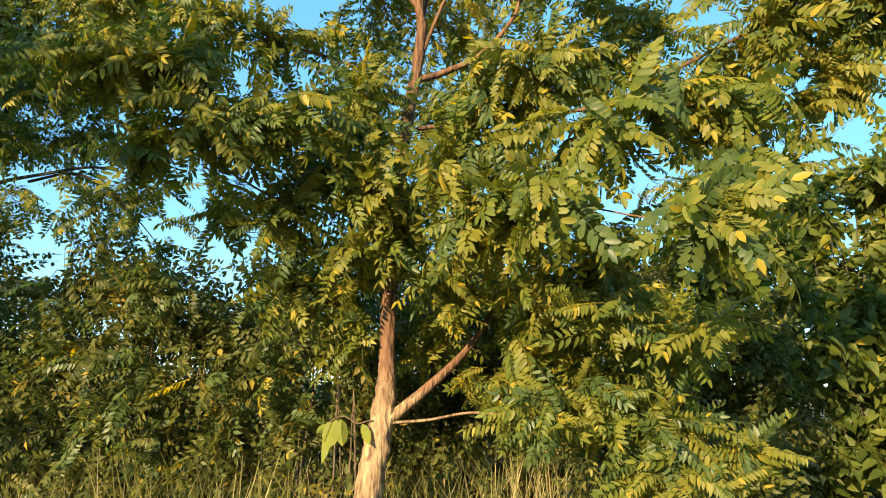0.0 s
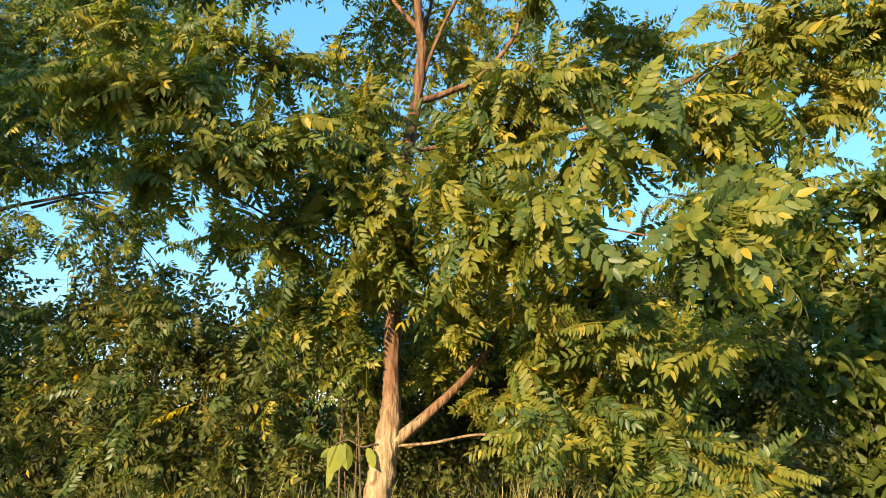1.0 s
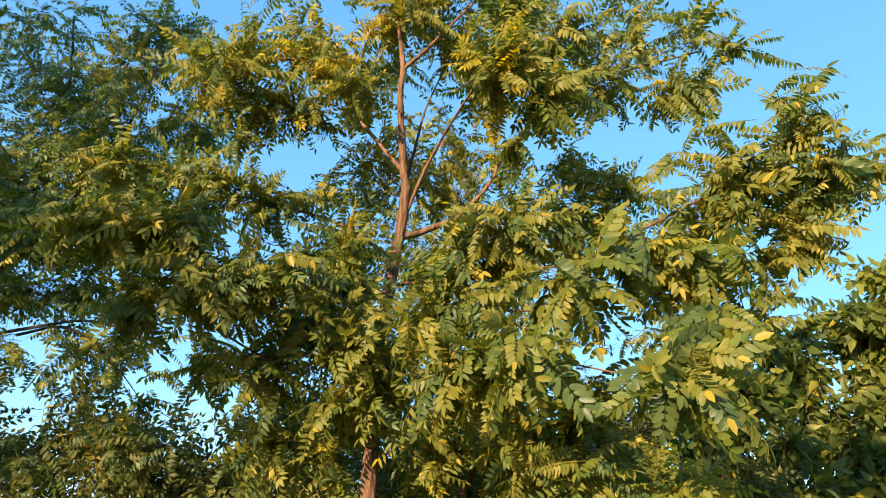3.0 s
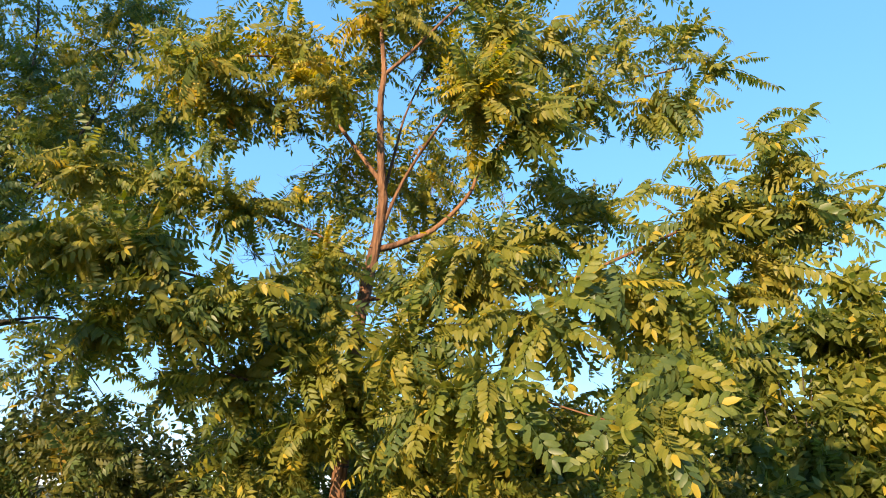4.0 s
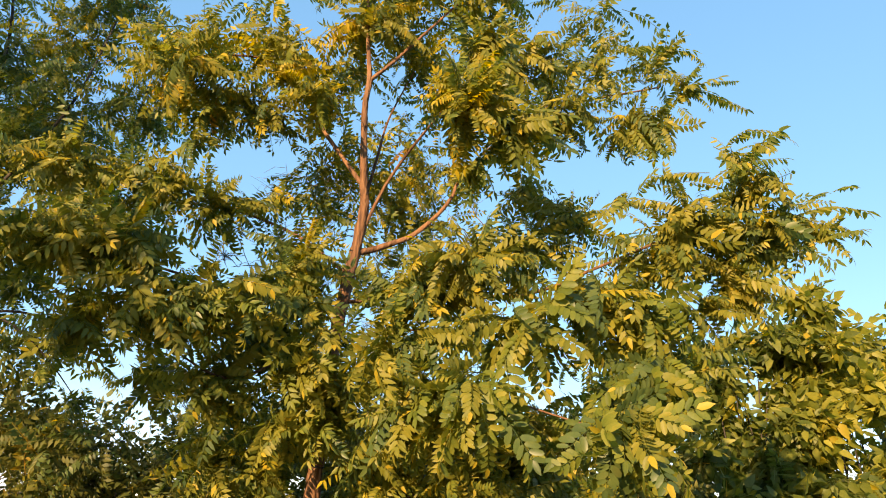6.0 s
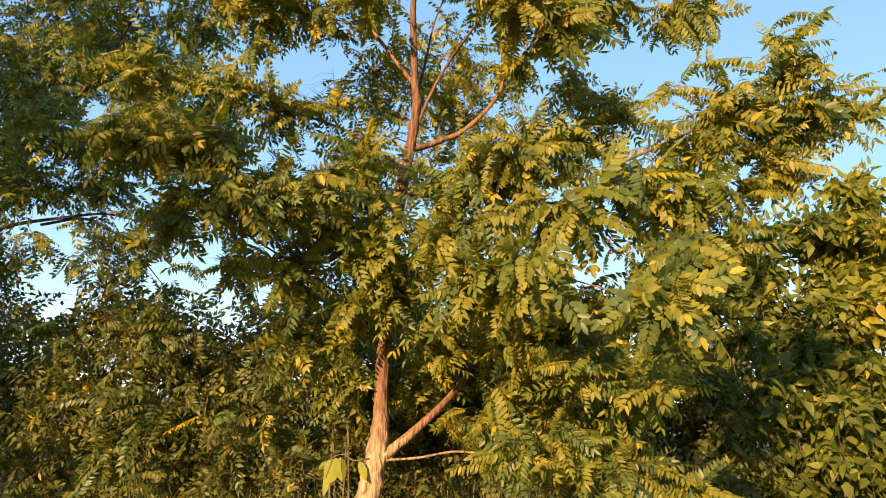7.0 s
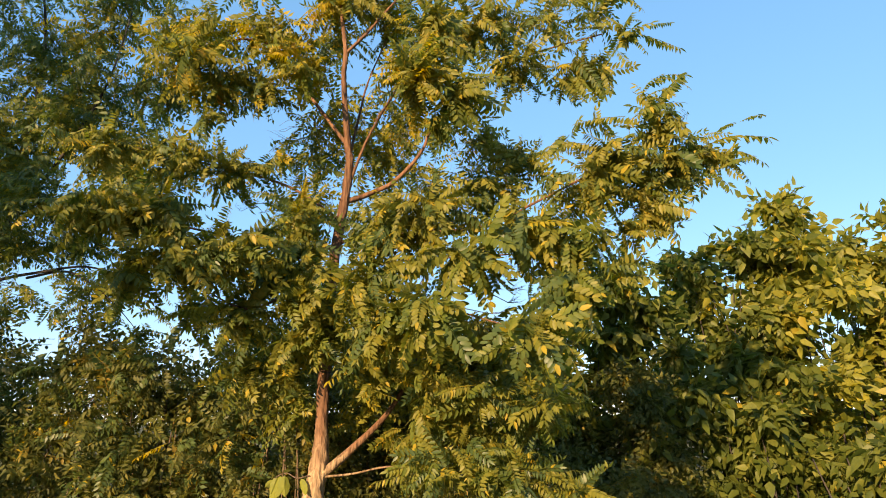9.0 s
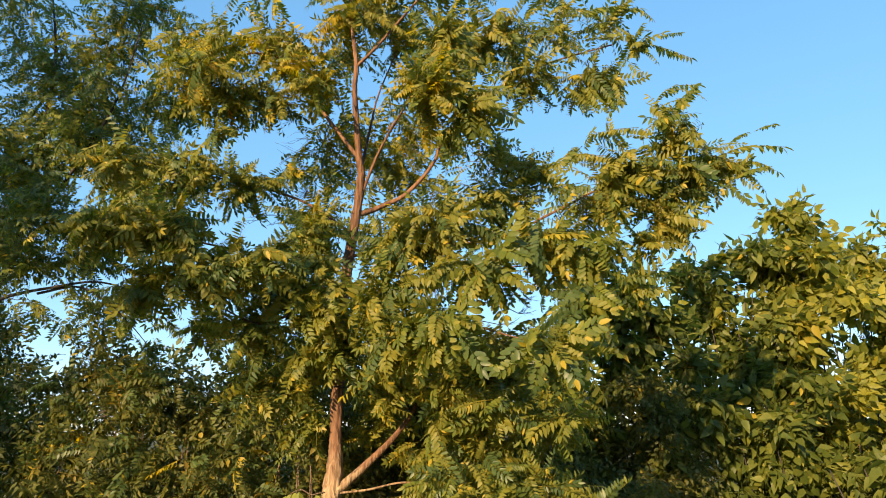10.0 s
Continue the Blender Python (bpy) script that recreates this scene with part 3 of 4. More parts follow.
SPRAYS_LOW_LEFT = [(-0.42, 2.3, 2.25, 0.16, 0.16, 26, 0.05), (-0.96, 2.0, 2.24, 0.11, 0.1, 16, 0.05), (-0.82, 2.3, 2.1, 0.09, 0.11, 12, 0), (-0.57, 2.4, 1.83, 0.15, 0.13, 22, 0.2), (-0.4, 2.5, 1.9, 0.13, 0.17, 16, 0.2), (-0.8, 2.3, 3.07, 0.08, 0.07, 6, 0.0)]
SPRAYS_INNER = [(0.05, 2.6, 3.95, 0.2, 0.15, 22, 0.3), (-0.2, 2.65, 3.72, 0.2, 0.15, 22, 0.3), (0.25, 2.65, 3.6, 0.16, 0.14, 16, 0.2), (-0.2, 2.65, 3.3, 0.2, 0.2, 22, 0.4), (0.1, 2.7, 3.35, 0.2, 0.2, 22, 0.35), (0.0, 2.75, 3.02, 0.2, 0.15, 18, 0.3), (-0.3, 2.7, 2.95, 0.14, 0.14, 12, 0.2), (0.3, 2.75, 3.25, 0.16, 0.14, 16, 0.2)]
SPRAYS_INNER_LOW = [(0.06, 2.36, 1.72, 0.1, 0.08, 12, 0.3), (0.13, 2.38, 1.6, 0.08, 0.06, 9, 0.3), (0.22, 2.4, 1.8, 0.13, 0.1, 16, 0.2), (-0.36, 2.45, 1.76, 0.08, 0.13, 12, 0.4), (-0.33, 2.5, 1.62, 0.1, 0.12, 8, 0.2), (-0.28, 2.55, 1.95, 0.12, 0.12, 10, 0.2), (-0.13, 2.2, 2.02, 0.1, 0.06, 7, 0.1)]
SPRAYS_UNDER = [(0.25, 2.35, 1.7, 0.16, 0.1, 20, 0.1), (0.48, 2.3, 1.72, 0.16, 0.11, 22, 0.05), (0.1, 2.4, 1.86, 0.14, 0.09, 16, 0.1), (0.62, 2.3, 1.85, 0.16, 0.1, 20, 0.05), (0.8, 2.25, 1.62, 0.17, 0.11, 20, 0.05), (0.3, 2.4, 1.52, 0.16, 0.07, 14, 0.15), (0.6, 2.4, 1.55, 0.16, 0.08, 14, 0.1)]
SPRAYS_FILL = [(0.37, 2.3, 3.06, 0.08, 0.05, 6, 0.1), (-0.33, 2.2, 3.28, 0.1, 0.07, 6, 0.5), (-0.45, 2.25, 3.42, 0.12, 0.07, 7, 0.5), (-0.85, 2.4, 3.66, 0.17, 0.1, 14, 0.4), (-1.12, 2.6, 3.78, 0.2, 0.12, 14, 0.2), (-0.55, 2.4, 3.25, 0.17, 0.05, 14, 0.2), (-0.77, 2.35, 3.24, 0.12, 0.05, 9, 0.2), (-0.3, 2.62, 3.14, 0.15, 0.12, 12, 0.3), (0.12, 2.58, 3.12, 0.12, 0.12, 10, 0.3), (1.05, 2.3, 3.3, 0.1, 0.06, 6, 0.1), (1.22, 2.3, 3.34, 0.08, 0.06, 6, 0), (0.62, 2.4, 2.98, 0.1, 0.07, 9, 0)]
SPRAYS_FILL_LOW = [(0.1, 2.25, 1.72, 0.11, 0.08, 9, 0.1), (0.25, 2.2, 1.6, 0.14, 0.07, 10, 0.1), (0.04, 2.2, 1.86, 0.1, 0.08, 8, 0.05), (0.36, 2.18, 1.8, 0.14, 0.1, 10, 0.05), (-0.07, 2.62, 1.6, 0.06, 0.09, 7, 1.2), (0.02, 2.68, 1.72, 0.09, 0.08, 8, 0.8), (0.15, 2.66, 1.5, 0.1, 0.07, 8, 0.3)]
SPRAYS_TRUNK = [(-0.22, 2.15, 2.35, 0.12, 0.07, 15, 0.05), (-0.12, 2.08, 2.23, 0.14, 0.09, 18, 0.05), (-0.24, 2.12, 2.1, 0.13, 0.09, 16, 0.05), (-0.13, 2.15, 1.95, 0.12, 0.07, 12, 0.1), (-0.3, 2.2, 1.93, 0.1, 0.07, 8, 0.2)]
SPRAYS_BEHIND = [(-0.05, 2.85, 3.2, 0.26, 0.2, 34, 0.2), (0.25, 2.85, 3.0, 0.25, 0.2, 34, 0.1), (0.0, 2.85, 2.72, 0.25, 0.18, 30, 0.1), (-0.32, 2.8, 2.72, 0.2, 0.16, 26, 0.1), (-0.35, 2.85, 3.1, 0.16, 0.14, 14, 0.1), (0.45, 2.9, 2.5, 0.25, 0.16, 26, 0.1), (-0.3, 2.85, 2.35, 0.25, 0.18, 26, 0.1), (0.2, 2.9, 2.1, 0.3, 0.2, 26, 0.1), (1.0, 2.7, 2.35, 0.2, 0.14, 14, 0.05)]
for group in (SPRAYS_FILL, SPRAYS_FILL_LOW, SPRAYS_TRUNK, SPRAYS_UNDER, SPRAYS_INNER, SPRAYS_INNER_LOW, SPRAYS_BEHIND, SPRAYS_TOP, SPRAYS_SHOULDER, SPRAYS_RIGHT, SPRAYS_MID, SPRAYS_LOW, SPRAYS_LEFT, SPRAYS_LOW_LEFT):
    for x, y, z, rx, rz, n, yellow in group:
        near_right = x > 0.2 and y < 1.86 and 1.6 < z < 2.75        # larger leaves on the near right sprays, sized to fit the camera's view
        dense = (1.5 if near_right else 2.5 if x > 0.9 else 3.1) * (0.5 if x < -0.4 and z > 3.85 else 1.0) * (0.7 if x > 0.95 and z > 2.75 else 1.0) * (0.55 if z > 1.95 and y > 2.55 else 1.0)
        crown.spray((x, y, z), rx, rz, max(2, int(dense * n)), (0.52 if z > 2.9 and x < 0.5 else 0.18) * yellow, olive=0.3 if near_right else 0.65 if x > 0.9 else 0.55 if y < 2.3 or z > 3.0 else 0.4, big=near_right, size=0.84 if z < 1.6 else 1.0)
# leaves that stand out against the sky: root, tip
LEAVES_ARM = [
    (1.26, 1.72, 2.98, 1.41, 1.66, 2.89), (1.25, 1.8, 2.93, 1.39, 1.8, 2.97), (1.19, 1.75, 2.84, 1.38, 1.65, 2.83), (1.18, 1.85, 2.87, 0.95, 1.9, 2.85), (1.3, 1.88, 3.02, 1.54, 1.93, 3.1), (1.27, 1.9, 2.98, 1.39, 1.86, 3.09), (1.53, 1.95, 2.76, 1.9, 1.95, 2.79),
    (1.6, 1.95, 2.81, 1.74, 1.95, 2.89), (1.75, 1.97, 2.9, 1.92, 2.0, 2.95), (1.63, 1.95, 2.74, 1.84, 1.95, 2.66), (1.61, 1.95, 2.71, 1.73, 1.9, 2.56), (1.56, 1.95, 2.68, 1.64, 1.9, 2.52), (1.44, 1.9, 2.69, 1.49, 1.85, 2.49),
]
LEAVES_SHOULDER = [
    (1.36, 2.3, 3.62, 1.47, 2.3, 3.64), (1.48, 2.3, 3.6, 1.64, 2.3, 3.62), (1.44, 2.3, 3.56, 1.68, 2.3, 3.44), (1.38, 2.3, 3.52, 1.46, 2.25, 3.4), (1.32, 2.3, 3.46, 1.36, 2.25, 3.3), (1.23, 2.3, 3.38, 1.26, 2.25, 3.16),
    (1.17, 2.3, 3.33, 1.2, 2.25, 3.13), (1.09, 2.3, 3.33, 1.13, 2.25, 3.12), (1.33, 2.35, 3.81, 1.49, 2.3, 3.68), (0.98, 2.35, 3.31, 1.09, 2.3, 3.15), (1.03, 2.3, 3.73, 1.38, 2.3, 3.79),
]
LEAVES_FRONT = [(0.2, 2.0, 2.01, -0.03, 1.95, 1.9), (0.16, 2.0, 2.0, 0.1, 1.92, 1.84), (0.22, 2.02, 2.0, 0.2, 1.94, 1.83)]
LEAVES_LEFT = [
    (-0.84, 2.1, 2.6, -0.78, 2.0, 2.26), (-0.45, 2.0, 2.37, -0.62, 1.9, 2.29), (-0.52, 2.0, 2.31, -0.32, 1.95, 2.27), (-1.01, 2.0, 2.68, -1.16, 1.9, 2.47), (-0.96, 2.0, 2.65, -0.94, 1.95, 2.43),
    (-1.09, 2.0, 2.65, -1.23, 1.9, 2.51), (-0.93, 2.0, 2.62, -0.84, 1.95, 2.4), (-0.66, 2.35, 3.24, -0.66, 2.35, 3.09), (-0.5, 2.4, 3.29, -0.48, 2.4, 3.18), (-0.66, 2.0, 2.29, -0.59, 1.95, 2.13),
]
for i, (ax, ay, az, bx, by, bz) in enumerate(LEAVES_ARM + LEAVES_SHOULDER + LEAVES_LEFT + LEAVES_FRONT):
    crown.place((ax, ay, az), (bx, by, bz), i % 12, 1 if i % 3 == 0 else 0)
for x, y, z, rx, rz, n in [(1.5, 1.93, 2.77, 0.1, 0.05, 12), (1.44, 1.92, 2.63, 0.1, 0.06, 14), (1.6, 1.95, 2.68, 0.07, 0.04, 7), (1.36, 1.9, 2.86, 0.08, 0.05, 9)]:
    crown.spray((x, y, z), rx, rz, n, 0.0, olive=0.5)
crown.finish(locust, LOCUST_MATS, m_twig, 300)
# a pale shoot that leaves the trunk low down
shoot_line = spline([(-0.205, 2.3, 1.355), (-0.225, 2.29, 1.36), (-0.267, 2.28, 1.352), (-0.308, 2.27, 1.374), (-0.341, 2.26, 1.367), (-0.367, 2.26, 1.347)], 5)
v, t = tube(shoot_line, [0.004, 0.002], 5)
shoot = attach("shoot", tri_mesh("shoot", v - np.array(locust.location), t, [m_twig], smooth=True), locust)
for k, (a, b, wide) in enumerate([((-0.319, 2.265, 1.366), (-0.308, 2.23, 1.275), 0.5), ((-0.336, 2.26, 1.364), (-0.352, 2.22, 1.262), 0.55), ((-0.35, 2.26, 1.36), (-0.372, 2.24, 1.29), 0.45), ((-0.362, 2.26, 1.35), (-0.366, 2.25, 1.22), 0.26), ((-0.366, 2.26, 1.348), (-0.398, 2.24, 1.318), 0.5), ((-0.25, 2.28, 1.35), (-0.215, 2.25, 1.28), 0.4)]):
    a, b = np.array(a), np.array(b)
    al = unit(b - a)
    ac = unit(np.cross(al, (0.35 * (-1) ** k, -1, 0.3)))
    v, t = blade(a, al, ac, unit(np.cross(al, ac)), np.linalg.norm(b - a), wide * np.linalg.norm(b - a), 0.35, 0.15, 0.6)
    attach("shoot_leaf", tri_mesh("shoot_leaf", v - np.array(locust.location), t, [m_pale]), shoot, "pale yellow-green broad leaf" if k == 0 else "")

# ---- the neighbouring locust ----
neighbour = thing("locust_tree", "shaded locust tree with hanging pinnate leaves, limbs darkened to stand for shade", "tree", (-2.6, 3.0, 0.0))
nl = [limb(neighbour, "trunk", [(-2.62, 3.0, -0.05), (-2.58, 3.0, 0.8), (-2.48, 3.0, 1.76), (-2.41, 3.0, 2.13), (-2.31, 3.0, 2.31), (-2.23, 3.0, 2.44), (-2.16, 3.0, 2.59), (-2.1, 3.0, 3.1), (-2.1, 3.05, 3.9), (-2.15, 3.0, 4.4)], [0.06, 0.05, 0.04, 0.032, 0.026, 0.024, 0.02, 0.017, 0.01, 0.005], m_shade_scar_bark, 10, 0.1)]
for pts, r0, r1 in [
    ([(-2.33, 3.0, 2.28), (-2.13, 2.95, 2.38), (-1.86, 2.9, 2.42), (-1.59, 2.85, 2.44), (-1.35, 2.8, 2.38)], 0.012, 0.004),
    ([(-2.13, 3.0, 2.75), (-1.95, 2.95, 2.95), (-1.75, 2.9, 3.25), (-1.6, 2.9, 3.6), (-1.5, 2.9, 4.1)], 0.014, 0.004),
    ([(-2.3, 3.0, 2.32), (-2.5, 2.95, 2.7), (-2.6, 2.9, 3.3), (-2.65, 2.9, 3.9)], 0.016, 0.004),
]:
    nl.append(limb(neighbour, "limb", pts, [r0, r1], m_shade_scar_bark, 7, 0.1))
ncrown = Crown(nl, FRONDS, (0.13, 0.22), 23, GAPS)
SPRAYS_NEIGHBOUR = [(-2.24, 3.1, 4.03, 0.3, 0.2, 34, 0.05), (-1.73, 3.0, 3.97, 0.23, 0.2, 30, 0.2), (-1.96, 3.0, 3.55, 0.3, 0.2, 38, 0.0), (-2.05, 2.9, 3.15, 0.26, 0.16, 30, 0.05), (-1.7, 3.1, 3.52, 0.17, 0.17, 22, 0.0), (-1.75, 2.6, 2.75, 0.24, 0.13, 30, 0.1), (-1.74, 2.9, 2.6, 0.29, 0.13, 22, 0.0), (-2.06, 3.1, 2.25, 0.2, 0.13, 12, 0), (-1.55, 2.9, 2.25, 0.19, 0.13, 14, 0), (-2.36, 3.0, 4.32, 0.49, 0.2, 40, 0.1), (-1.54, 2.9, 4.23, 0.29, 0.19, 30, 0.3), (-2.54, 3.0, 3.44, 0.33, 0.66, 60, 0), (-2.39, 3.0, 2.56, 0.3, 0.33, 30, 0), (-1.3, 2.9, 2.34, 0.16, 0.08, 8, 0)]
SPRAYS_NEIGHBOUR_FRONT = [(-1.5, 3.0, 3.25, 0.2, 0.15, 22, 0), (-1.9, 2.75, 2.95, 0.2, 0.12, 16, 0), (-1.75, 2.75, 3.25, 0.18, 0.14, 14, 0), (-1.62, 2.75, 3.6, 0.16, 0.14, 12, 0.05), (-2.05, 2.9, 2.62, 0.28, 0.09, 22, 0), (-1.62, 2.85, 2.58, 0.2, 0.07, 12, 0), (-2.35, 2.95, 2.75, 0.28, 0.14, 20, 0), (-2.25, 2.8, 3.3, 0.25, 0.2, 18, 0)]
SPRAYS_NEIGHBOUR_INNER = [(-1.35, 2.85, 2.95, 0.18, 0.13, 18, 0.05), (-1.55, 2.8, 2.78, 0.2, 0.1, 18, 0.05), (-1.3, 2.95, 3.6, 0.2, 0.16, 22, 0.1), (-2.25, 2.9, 2.85, 0.22, 0.15, 22, 0), (-1.9, 3.1, 3.3, 0.24, 0.15, 24, 0), (-1.25, 3.0, 4.0, 0.2, 0.18, 20, 0.2), (-1.95, 2.8, 2.5, 0.2, 0.08, 14, 0), (-2.0, 3.0, 3.8, 0.25, 0.16, 22, 0), (-2.3, 3.3, 3.6, 0.4, 0.3, 40, 0), (-1.8, 3.4, 3.2, 0.35, 0.2, 34, 0), (-2.4, 3.2, 3.1, 0.3, 0.2, 26, 0), (-1.6, 3.4, 3.75, 0.3, 0.2, 26, 0.1)]
for x, y, z, rx, rz, n, yellow in SPRAYS_NEIGHBOUR + SPRAYS_NEIGHBOUR_FRONT + SPRAYS_NEIGHBOUR_INNER:
    ncrown.spray((x, y, z), rx, rz, int((3.6 if z > 3.95 else 3.8 if z > 2.65 else 2.4) * (0.65 if y > 3.05 else 1.0) * n), 0.7 * yellow, olive=0.06)
hanging = limb(neighbour, "limb", [(-1.95, 2.95, 2.4), (-1.7, 2.88, 2.42), (-1.53, 2.85, 2.34), (-1.38, 2.85, 2.21), (-1.26, 2.85, 2.08)], [0.008, 0.002], m_shade_scar_bark, 6, 0.1)
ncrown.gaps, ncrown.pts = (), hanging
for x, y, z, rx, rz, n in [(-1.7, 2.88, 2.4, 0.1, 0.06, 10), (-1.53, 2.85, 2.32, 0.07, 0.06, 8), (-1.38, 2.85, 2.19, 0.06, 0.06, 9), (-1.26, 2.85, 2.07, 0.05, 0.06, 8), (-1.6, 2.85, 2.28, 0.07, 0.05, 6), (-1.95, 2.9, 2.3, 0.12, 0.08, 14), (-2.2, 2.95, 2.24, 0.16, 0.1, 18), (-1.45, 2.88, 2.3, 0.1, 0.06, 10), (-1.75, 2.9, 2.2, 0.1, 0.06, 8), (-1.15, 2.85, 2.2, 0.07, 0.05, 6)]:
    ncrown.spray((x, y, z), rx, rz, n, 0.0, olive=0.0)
ncrown.finish(neighbour, LOCUST_MATS, m_shade_scar_bark, 100)


# ---- an unseen locust, added so that its shade falls on the neighbour ----
shade_tree = thing("locust_tree", "unseen leafy locust tree added to cast shade on the left side", "tree", (-3.8, 0.2, 0.0))
tl_lines = [limb(shade_tree, "trunk", [(-3.8, 0.2, -0.05), (-3.78, 0.22, 1.2), (-3.72, 0.25, 2.4), (-3.7, 0.3, 3.6), (-3.65, 0.3, 5.3)], [0.07, 0.055, 0.04, 0.025, 0.006], m_shade_scar_bark, 10, 0.1)]
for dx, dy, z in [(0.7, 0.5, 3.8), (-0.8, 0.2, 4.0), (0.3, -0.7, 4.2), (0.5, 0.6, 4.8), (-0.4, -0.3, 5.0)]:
    tl_lines.append(limb(shade_tree, "limb", [(-3.73, 0.25, z - 0.9), (-3.73 + 0.5 * dx, 0.25 + 0.5 * dy, z - 0.35), (-3.73 + dx, 0.25 + dy, z)], [0.016, 0.004], m_shade_scar_bark, 7, 0.1))
tcrown = Crown(tl_lines, FRONDS_FAR, (0.2, 0.3), 31)
for k in range(26):
    a, u, h = k * 2.4, math.sqrt((k + 0.5) / 26), (k * 0.618) % 1.0
    tcrown.spray((-3.7 + 0.85 * u * math.cos(a), 0.3 + 0.8 * u * math.sin(a), 3.55 + 1.9 * h), 0.26, 0.2, 30, 0.08)
# Low sprays added out of view to darken the left end of the thicket.
for k in range(7):
    tcrown.spray((-3.95 + 0.1 * k, 0.45 + 0.2 * math.cos(2.4 * k), 2.75 + 0.3 * math.sin(2.4 * k)), 0.2, 0.16, 30, 0.05)
for k in range(12):
    tcrown.spray((-3.3 + 0.6 * math.cos(2.4 * k), 0.45 + 0.4 * math.sin(2.4 * k), 4.2 + 0.1 * k), 0.24, 0.18, 34, 0.05)
# Bough added out of view to dapple the left boughs with shade.
tl_lines.append(limb(shade_tree, "limb", [(-3.7, 0.3, 2.7), (-3.0, 0.15, 3.0), (-2.4, 0.1, 3.1), (-1.8, 0.15, 3.05), (-1.35, 0.25, 2.95)], [0.02, 0.005], m_shade_scar_bark, 7, 0.1))
tcrown.pts = np.vstack(tl_lines)
for k in range(13):
    tcrown.spray((-2.75 + 0.11 * k, 0.1 + 0.35 * math.cos(2.4 * k), 3.1 + 0.3 * math.sin(1.7 * k)), 0.18, 0.13, 14, 0.05)
tcrown.finish(shade_tree, LOCUST_MATS, m_shade_scar_bark, 0)


# ---- shrubs ----
def shrub(name, label, at, top, wide, deep, count, templates, length, mats, yellow, seed, stems=6, bark=None, singles=0, low=0.15, group="", stem_r=0.018, tight=1.0, facing=(0.75, 0.55)):
    """Several stems from one root and an uneven mound of leafy twigs on them."""
    g = np.random.default_rng(seed)
    x, y = at
    ob = thing(name, label, "shrub", (x, y, 0.0), group)
    lines = []
    for i in range(stems):
        a = 2 * math.pi * (i + g.random()) / stems
        e = np.array([x + 0.5 * wide * math.cos(a) * g.uniform(0.5, 1), y + 0.12 + 0.5 * deep * math.sin(a) * g.uniform(0.5, 1), top * g.uniform(0.68, 0.9)])
        b = np.array([x + 0.1 * math.cos(a), y + 0.1 * math.sin(a), -0.04])
        mid = 0.5 * (b + e) + g.normal(0, 0.08, 3) * (1, 1, 0.5)
        lines.append(limb(ob, "stem", [b, mid * (1, 1, 1.05), e], [stem_r * g.uniform(0.7, 1.3), min(0.004, 0.5 * stem_r)], bark or m_twig, 6, 0.1, 8))
    cr = Crown(lines, templates, length, seed + 1, tumble=0.9, facing=facing)
    clumps = max(6, count // 16)
    for i in range(clumps):
        u, v = g.random() ** 0.6, 2 * math.pi * g.random()
        h = low + (1 - low) * ((i + g.random()) / clumps) ** 0.9
        round_off = math.sqrt(max(0.08, 1 - max(0, (h - 0.45) / 0.6) ** 2))
        c = (x + wide * u * round_off * math.cos(v), y + deep * u * round_off * math.sin(v), top * h - 0.08)
        cr.spray(c, tight * g.uniform(0.14, 0.26), tight * g.uniform(0.1, 0.2), 2 * count // clumps, yellow * g.uniform(0, 2), olive=0.0)
    cr.finish(ob, mats, bark or m_twig, singles, "leafy_twig")
    return ob


SM = [m_shrub, m_shrub, m_shrub_yellow, m_shrub, m_shrub_yellow]
BM = [m_broad, m_broad, m_broad_yellow, m_broad, m_broad_yellow]
BM_SHADE = [m_broad_shade, m_broad_shade, m_broad, m_broad_shade, m_broad]
THICKET = "thicket shrubs"
for k, (x, y, top, wide, deep, count, yel) in enumerate([
    (-3.1, 3.25, 2.4, 0.7, 0.45, 560, 0.02), (-2.4, 3.15, 2.36, 0.6, 0.42, 600, 0.02), (-1.5, 3.1, 2.12, 0.6, 0.4, 760, 0.04), (-0.8, 3.15, 2.1, 0.55, 0.4, 560, 0.07),
    (0.0, 3.8, 2.25, 0.7, 0.5, 684, 0.06), (0.4, 3.35, 2.05, 0.5, 0.35, 520, 0.06), (-0.2, 3.3, 1.98, 0.42, 0.3, 460, 0.08), (0.9, 4.1, 2.32, 0.75, 0.5, 684, 0.04), (1.2, 3.3, 1.35, 0.5, 0.4, 420, 0.04), (1.75, 3.8, 1.95, 0.45, 0.35, 420, 0.04), (-3.1, 4.6, 2.3, 1.0, 0.6, 420, 0.03), (-1.2, 4.5, 2.1, 1.0, 0.6, 400, 0.05),
]):
    shrub("shrub", "dense weedy shrub with small green leaves in the thicket", (x, y), top, wide, deep, count, SPRIGS, (0.115, 0.18), SM, yel, 100 + k, singles=30, low=0.15 if y > 4.3 else 0.42, group=THICKET)
# This shrub stands out of view; it is added to shade the low left thicket.
shrub("shrub", "unseen weedy shrub with small green leaves, added to shade the thicket", (-3.5, 0.4), 2.9, 0.55, 0.3, 520, SPRIGS, (0.115, 0.185), SM, 0.04, 120, singles=0, group=THICKET)
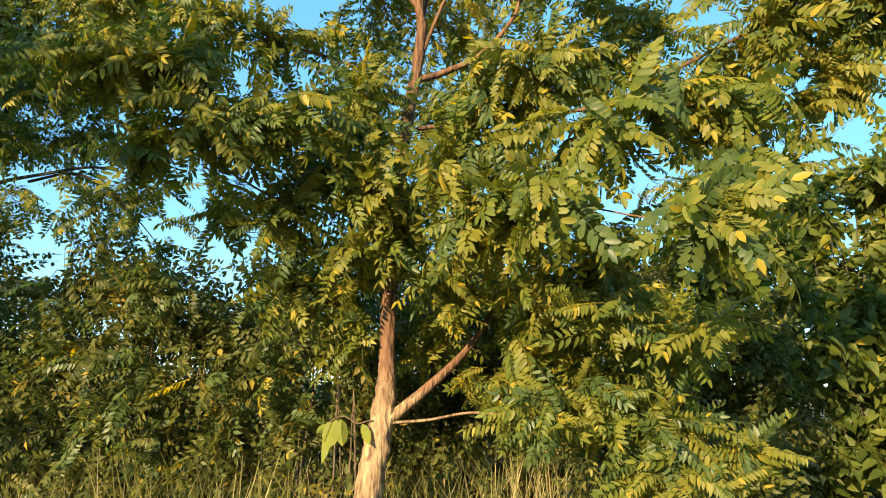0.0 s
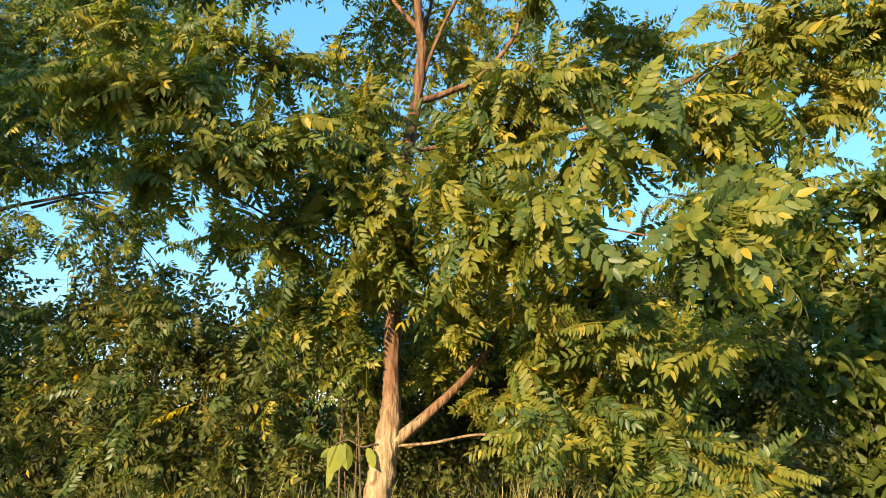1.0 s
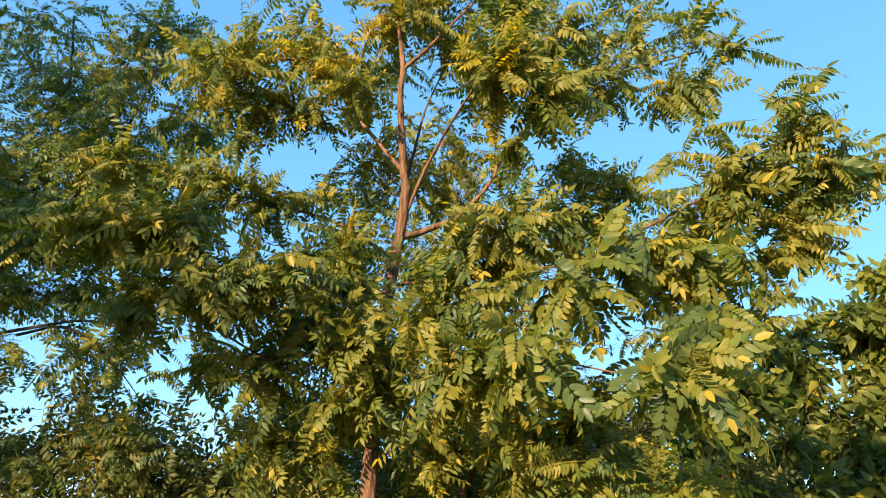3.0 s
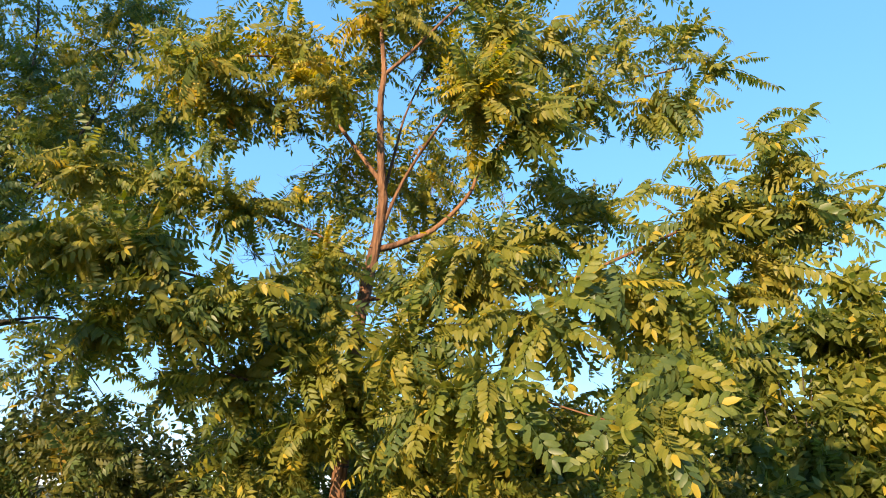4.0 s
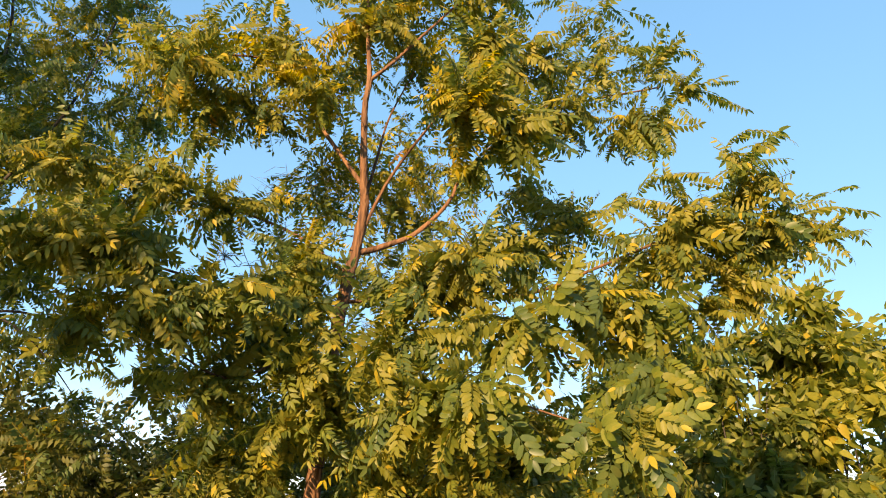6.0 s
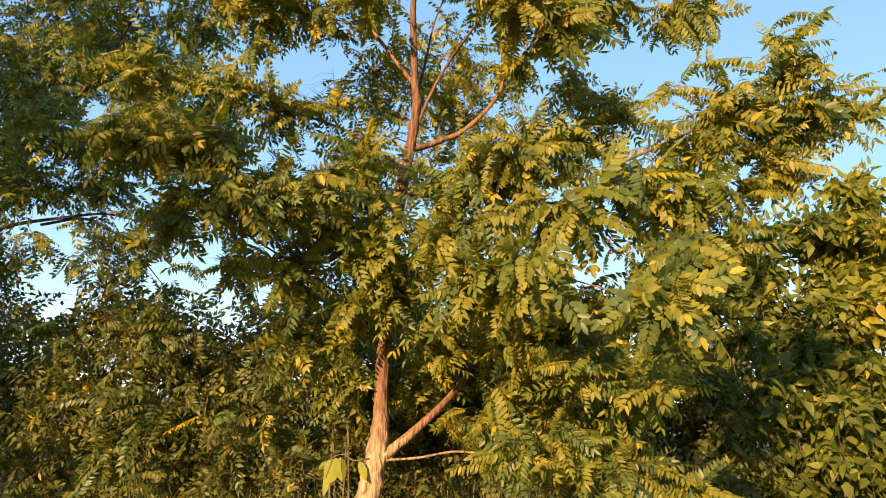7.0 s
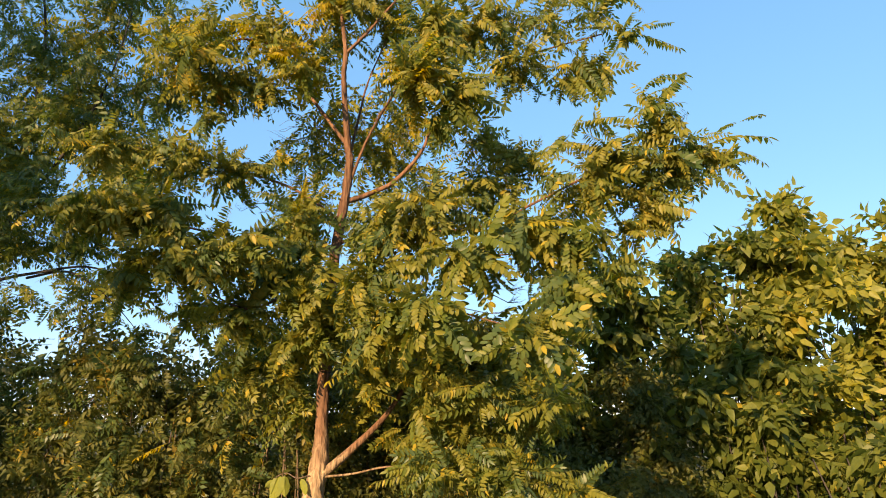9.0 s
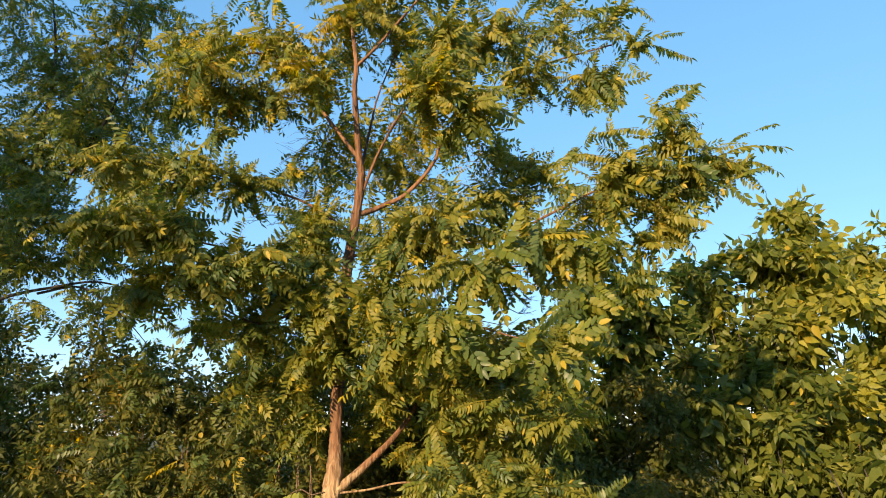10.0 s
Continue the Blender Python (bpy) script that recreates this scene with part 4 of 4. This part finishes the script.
for k, (x, y, top, wide, deep, count, yel) in enumerate([(2.55, 4.5, 2.95, 0.5, 0.55, 330, 0.03), (1.75, 4.0, 2.7, 0.6, 0.5, 470, 0.03), (3.2, 4.3, 3.0, 0.5, 0.6, 330, 0.07), (3.2, 4.25, 3.42, 0.48, 0.4, 280, 0.10), (2.8, 4.3, 3.18, 0.3, 0.35, 170, 0.06), (3.85, 4.5, 3.15, 0.45, 0.5, 280, 0.07), (4.2, 4.4, 3.36, 0.45, 0.4, 210, 0.10), (4.8, 4.7, 3.3, 0.6, 0.6, 330, 0.10), (2.6, 3.8, 2.1, 0.55, 0.45, 260, 0.03), (3.6, 3.6, 1.9, 0.7, 0.5, 210, 0.07), (2.9, 3.15, 1.5, 0.6, 0.4, 210, 0.05), (5.4, 5.0, 3.0, 0.8, 0.7, 380, 0.10)]):
    # Shrubs behind the locust take the leaf colour with shade painted in.
    shade_side = x < 3.0
    shrub("broadleaf_shrub", "tall shrub with broad green leaves, darkened to stand for shade" if shade_side else "tall shrub with broad pointed yellow-green leaves", (x, y), top, wide, deep, int(1.15 * count), BROADS, (0.16, 0.25), BM_SHADE if shade_side else BM, yel, 200 + k, stems=7, bark=m_shade_scar_bark, singles=40, stem_r=0.009, tight=0.75, facing=(0.75, 0.55) if shade_side else (0.5, 0.8), group="broad-leaved shrubs")

SUCKER = [m_shrub, m_green, m_yellow, m_deep, m_yellow]
for k, (x, y, top, wide, count, yel) in enumerate([(-1.32, 2.82, 2.1, 0.13, 62, 0.08), (-1.05, 2.8, 1.96, 0.13, 56, 0.05), (-0.7, 2.78, 1.8, 0.14, 56, 0.2), (-1.66, 2.82, 2.05, 0.13, 56, 0.04), (-1.47, 2.72, 1.75, 0.12, 44, 0.1), (-0.9, 2.7, 1.6, 0.12, 40, 0.15), (-1.2, 2.68, 1.5, 0.12, 40, 0.2), (-2.06, 2.88, 2.12, 0.14, 60, 0.03), (-0.55, 2.68, 1.62, 0.09, 26, 0.5)]):
    shrub("locust_sucker", "upright locust sucker with hanging pinnate leaves in the thicket", (x, y), top, wide, 0.1, count, FRONDS[20:32], (0.16, 0.24), SUCKER, 0.3 * yel, 400 + k, stems=3, low=0.4, stem_r=0.006, group="locust suckers in the thicket")
shrub("sapling", "thin brown suckers with a few small leaves beside the trunk", (-0.36, 2.5), 1.9, 0.13, 0.08, 26, SPRIGS, (0.11, 0.17), SM, 0.15, 300, stems=4, stem_r=0.006)
for k, (x, y, top) in enumerate([(-2.1, 2.75, 1.25), (-1.55, 2.65, 1.15), (-1.05, 2.7, 1.2), (-0.62, 2.62, 1.28), (0.1, 2.75, 1.2), (0.28, 2.65, 1.1), (-2.7, 2.7, 1.3), (0.6, 2.8, 1.15)]):
    shrub("weed", "upright leafy weed stalk among tall grass", (x, y), top, 0.09, 0.08, 40, SPRIGS, (0.1, 0.16), SM, 0.05, 320 + k, stems=2, low=0.35, stem_r=0.005, group="weeds in the grass")

# ---- grass ----
heap = Heap()
g = np.random.default_rng(5)
for i in range(35000):
    x, y = g.uniform(-5.5, 4.5), 2.65 + 3.2 * g.random() ** 2.2
    if i % 3 == 0:
        y = 2.42 + 0.5 * g.random()
    if x > 0.9:
        y += 0.9
    if i % 7 == 0 and x < 0:
        y = 2.3 + 0.35 * g.random()
    if i > 29000:
        x, y = g.normal(0, 4.0), 2.7 - abs(g.normal(0, 4.5))
    clump = 0.5 + 0.5 * noise.noise(Vector((x * 0.9, y * 0.9, 3.0)))
    hgt = (1.0 + 0.3 * clump) * g.uniform(0.65, 1.1) if i <= 29000 else g.uniform(0.1, 0.3)
    if x > 0.5:
        hgt *= 0.6
    a, bend = 2 * math.pi * g.random(), g.uniform(0.05, 0.4) * hgt
    d = np.array([math.cos(a), math.sin(a), 0])
    w = np.array([-math.sin(a), math.cos(a), 0]) * g.uniform(0.002, 0.0055)
    b = np.array([x, y, ground_height(x, y) - 0.02])
    p1, p2, p3 = b + (0, 0, 0.45 * hgt) + 0.15 * bend * d, b + (0, 0, 0.82 * hgt) + 0.5 * bend * d, b + (0, 0, hgt) + bend * d
    heap.put(np.array([b - w, b + w, p1 - w, p1 + w, p2 - 0.7 * w, p2 + 0.7 * w, p3]), [(0, 1, 3), (0, 3, 2), (2, 3, 5), (2, 5, 4), (4, 5, 6)], 1 if g.random() < 0.16 else 0)
grass = new("meadow_grass", heap.mesh("meadow_grass", [m_grass, m_straw]))
tagged(grass, "tall green and straw-coloured meadow grass in evening sun", "grass", kind="stuff")

# ---- far trees ----
heap = Heap()
for i in range(600):
    x = g.uniform(-34, 34)
    top = 3.3 + 1.2 * noise.noise(Vector((x * 0.22, 0.0, 8.0))) + 0.5 * noise.noise(Vector((x * 0.9, 0.0, 2.0)))
    c = np.array([x, g.uniform(19, 23), top * g.random() ** 0.6])
    d = unit(g.normal(size=3))
    v, t = SPRIGS[i % 8]
    heap.put(v @ (basis(d, unit(g.normal(size=3) + (0, -0.5, 0.6))) * g.uniform(0.9, 1.5)).T + c, t)
backdrop = new("backdrop", heap.mesh("backdrop", [m_far]))
tagged(backdrop, "distant low line of green trees along the field", "trees", kind="structure")
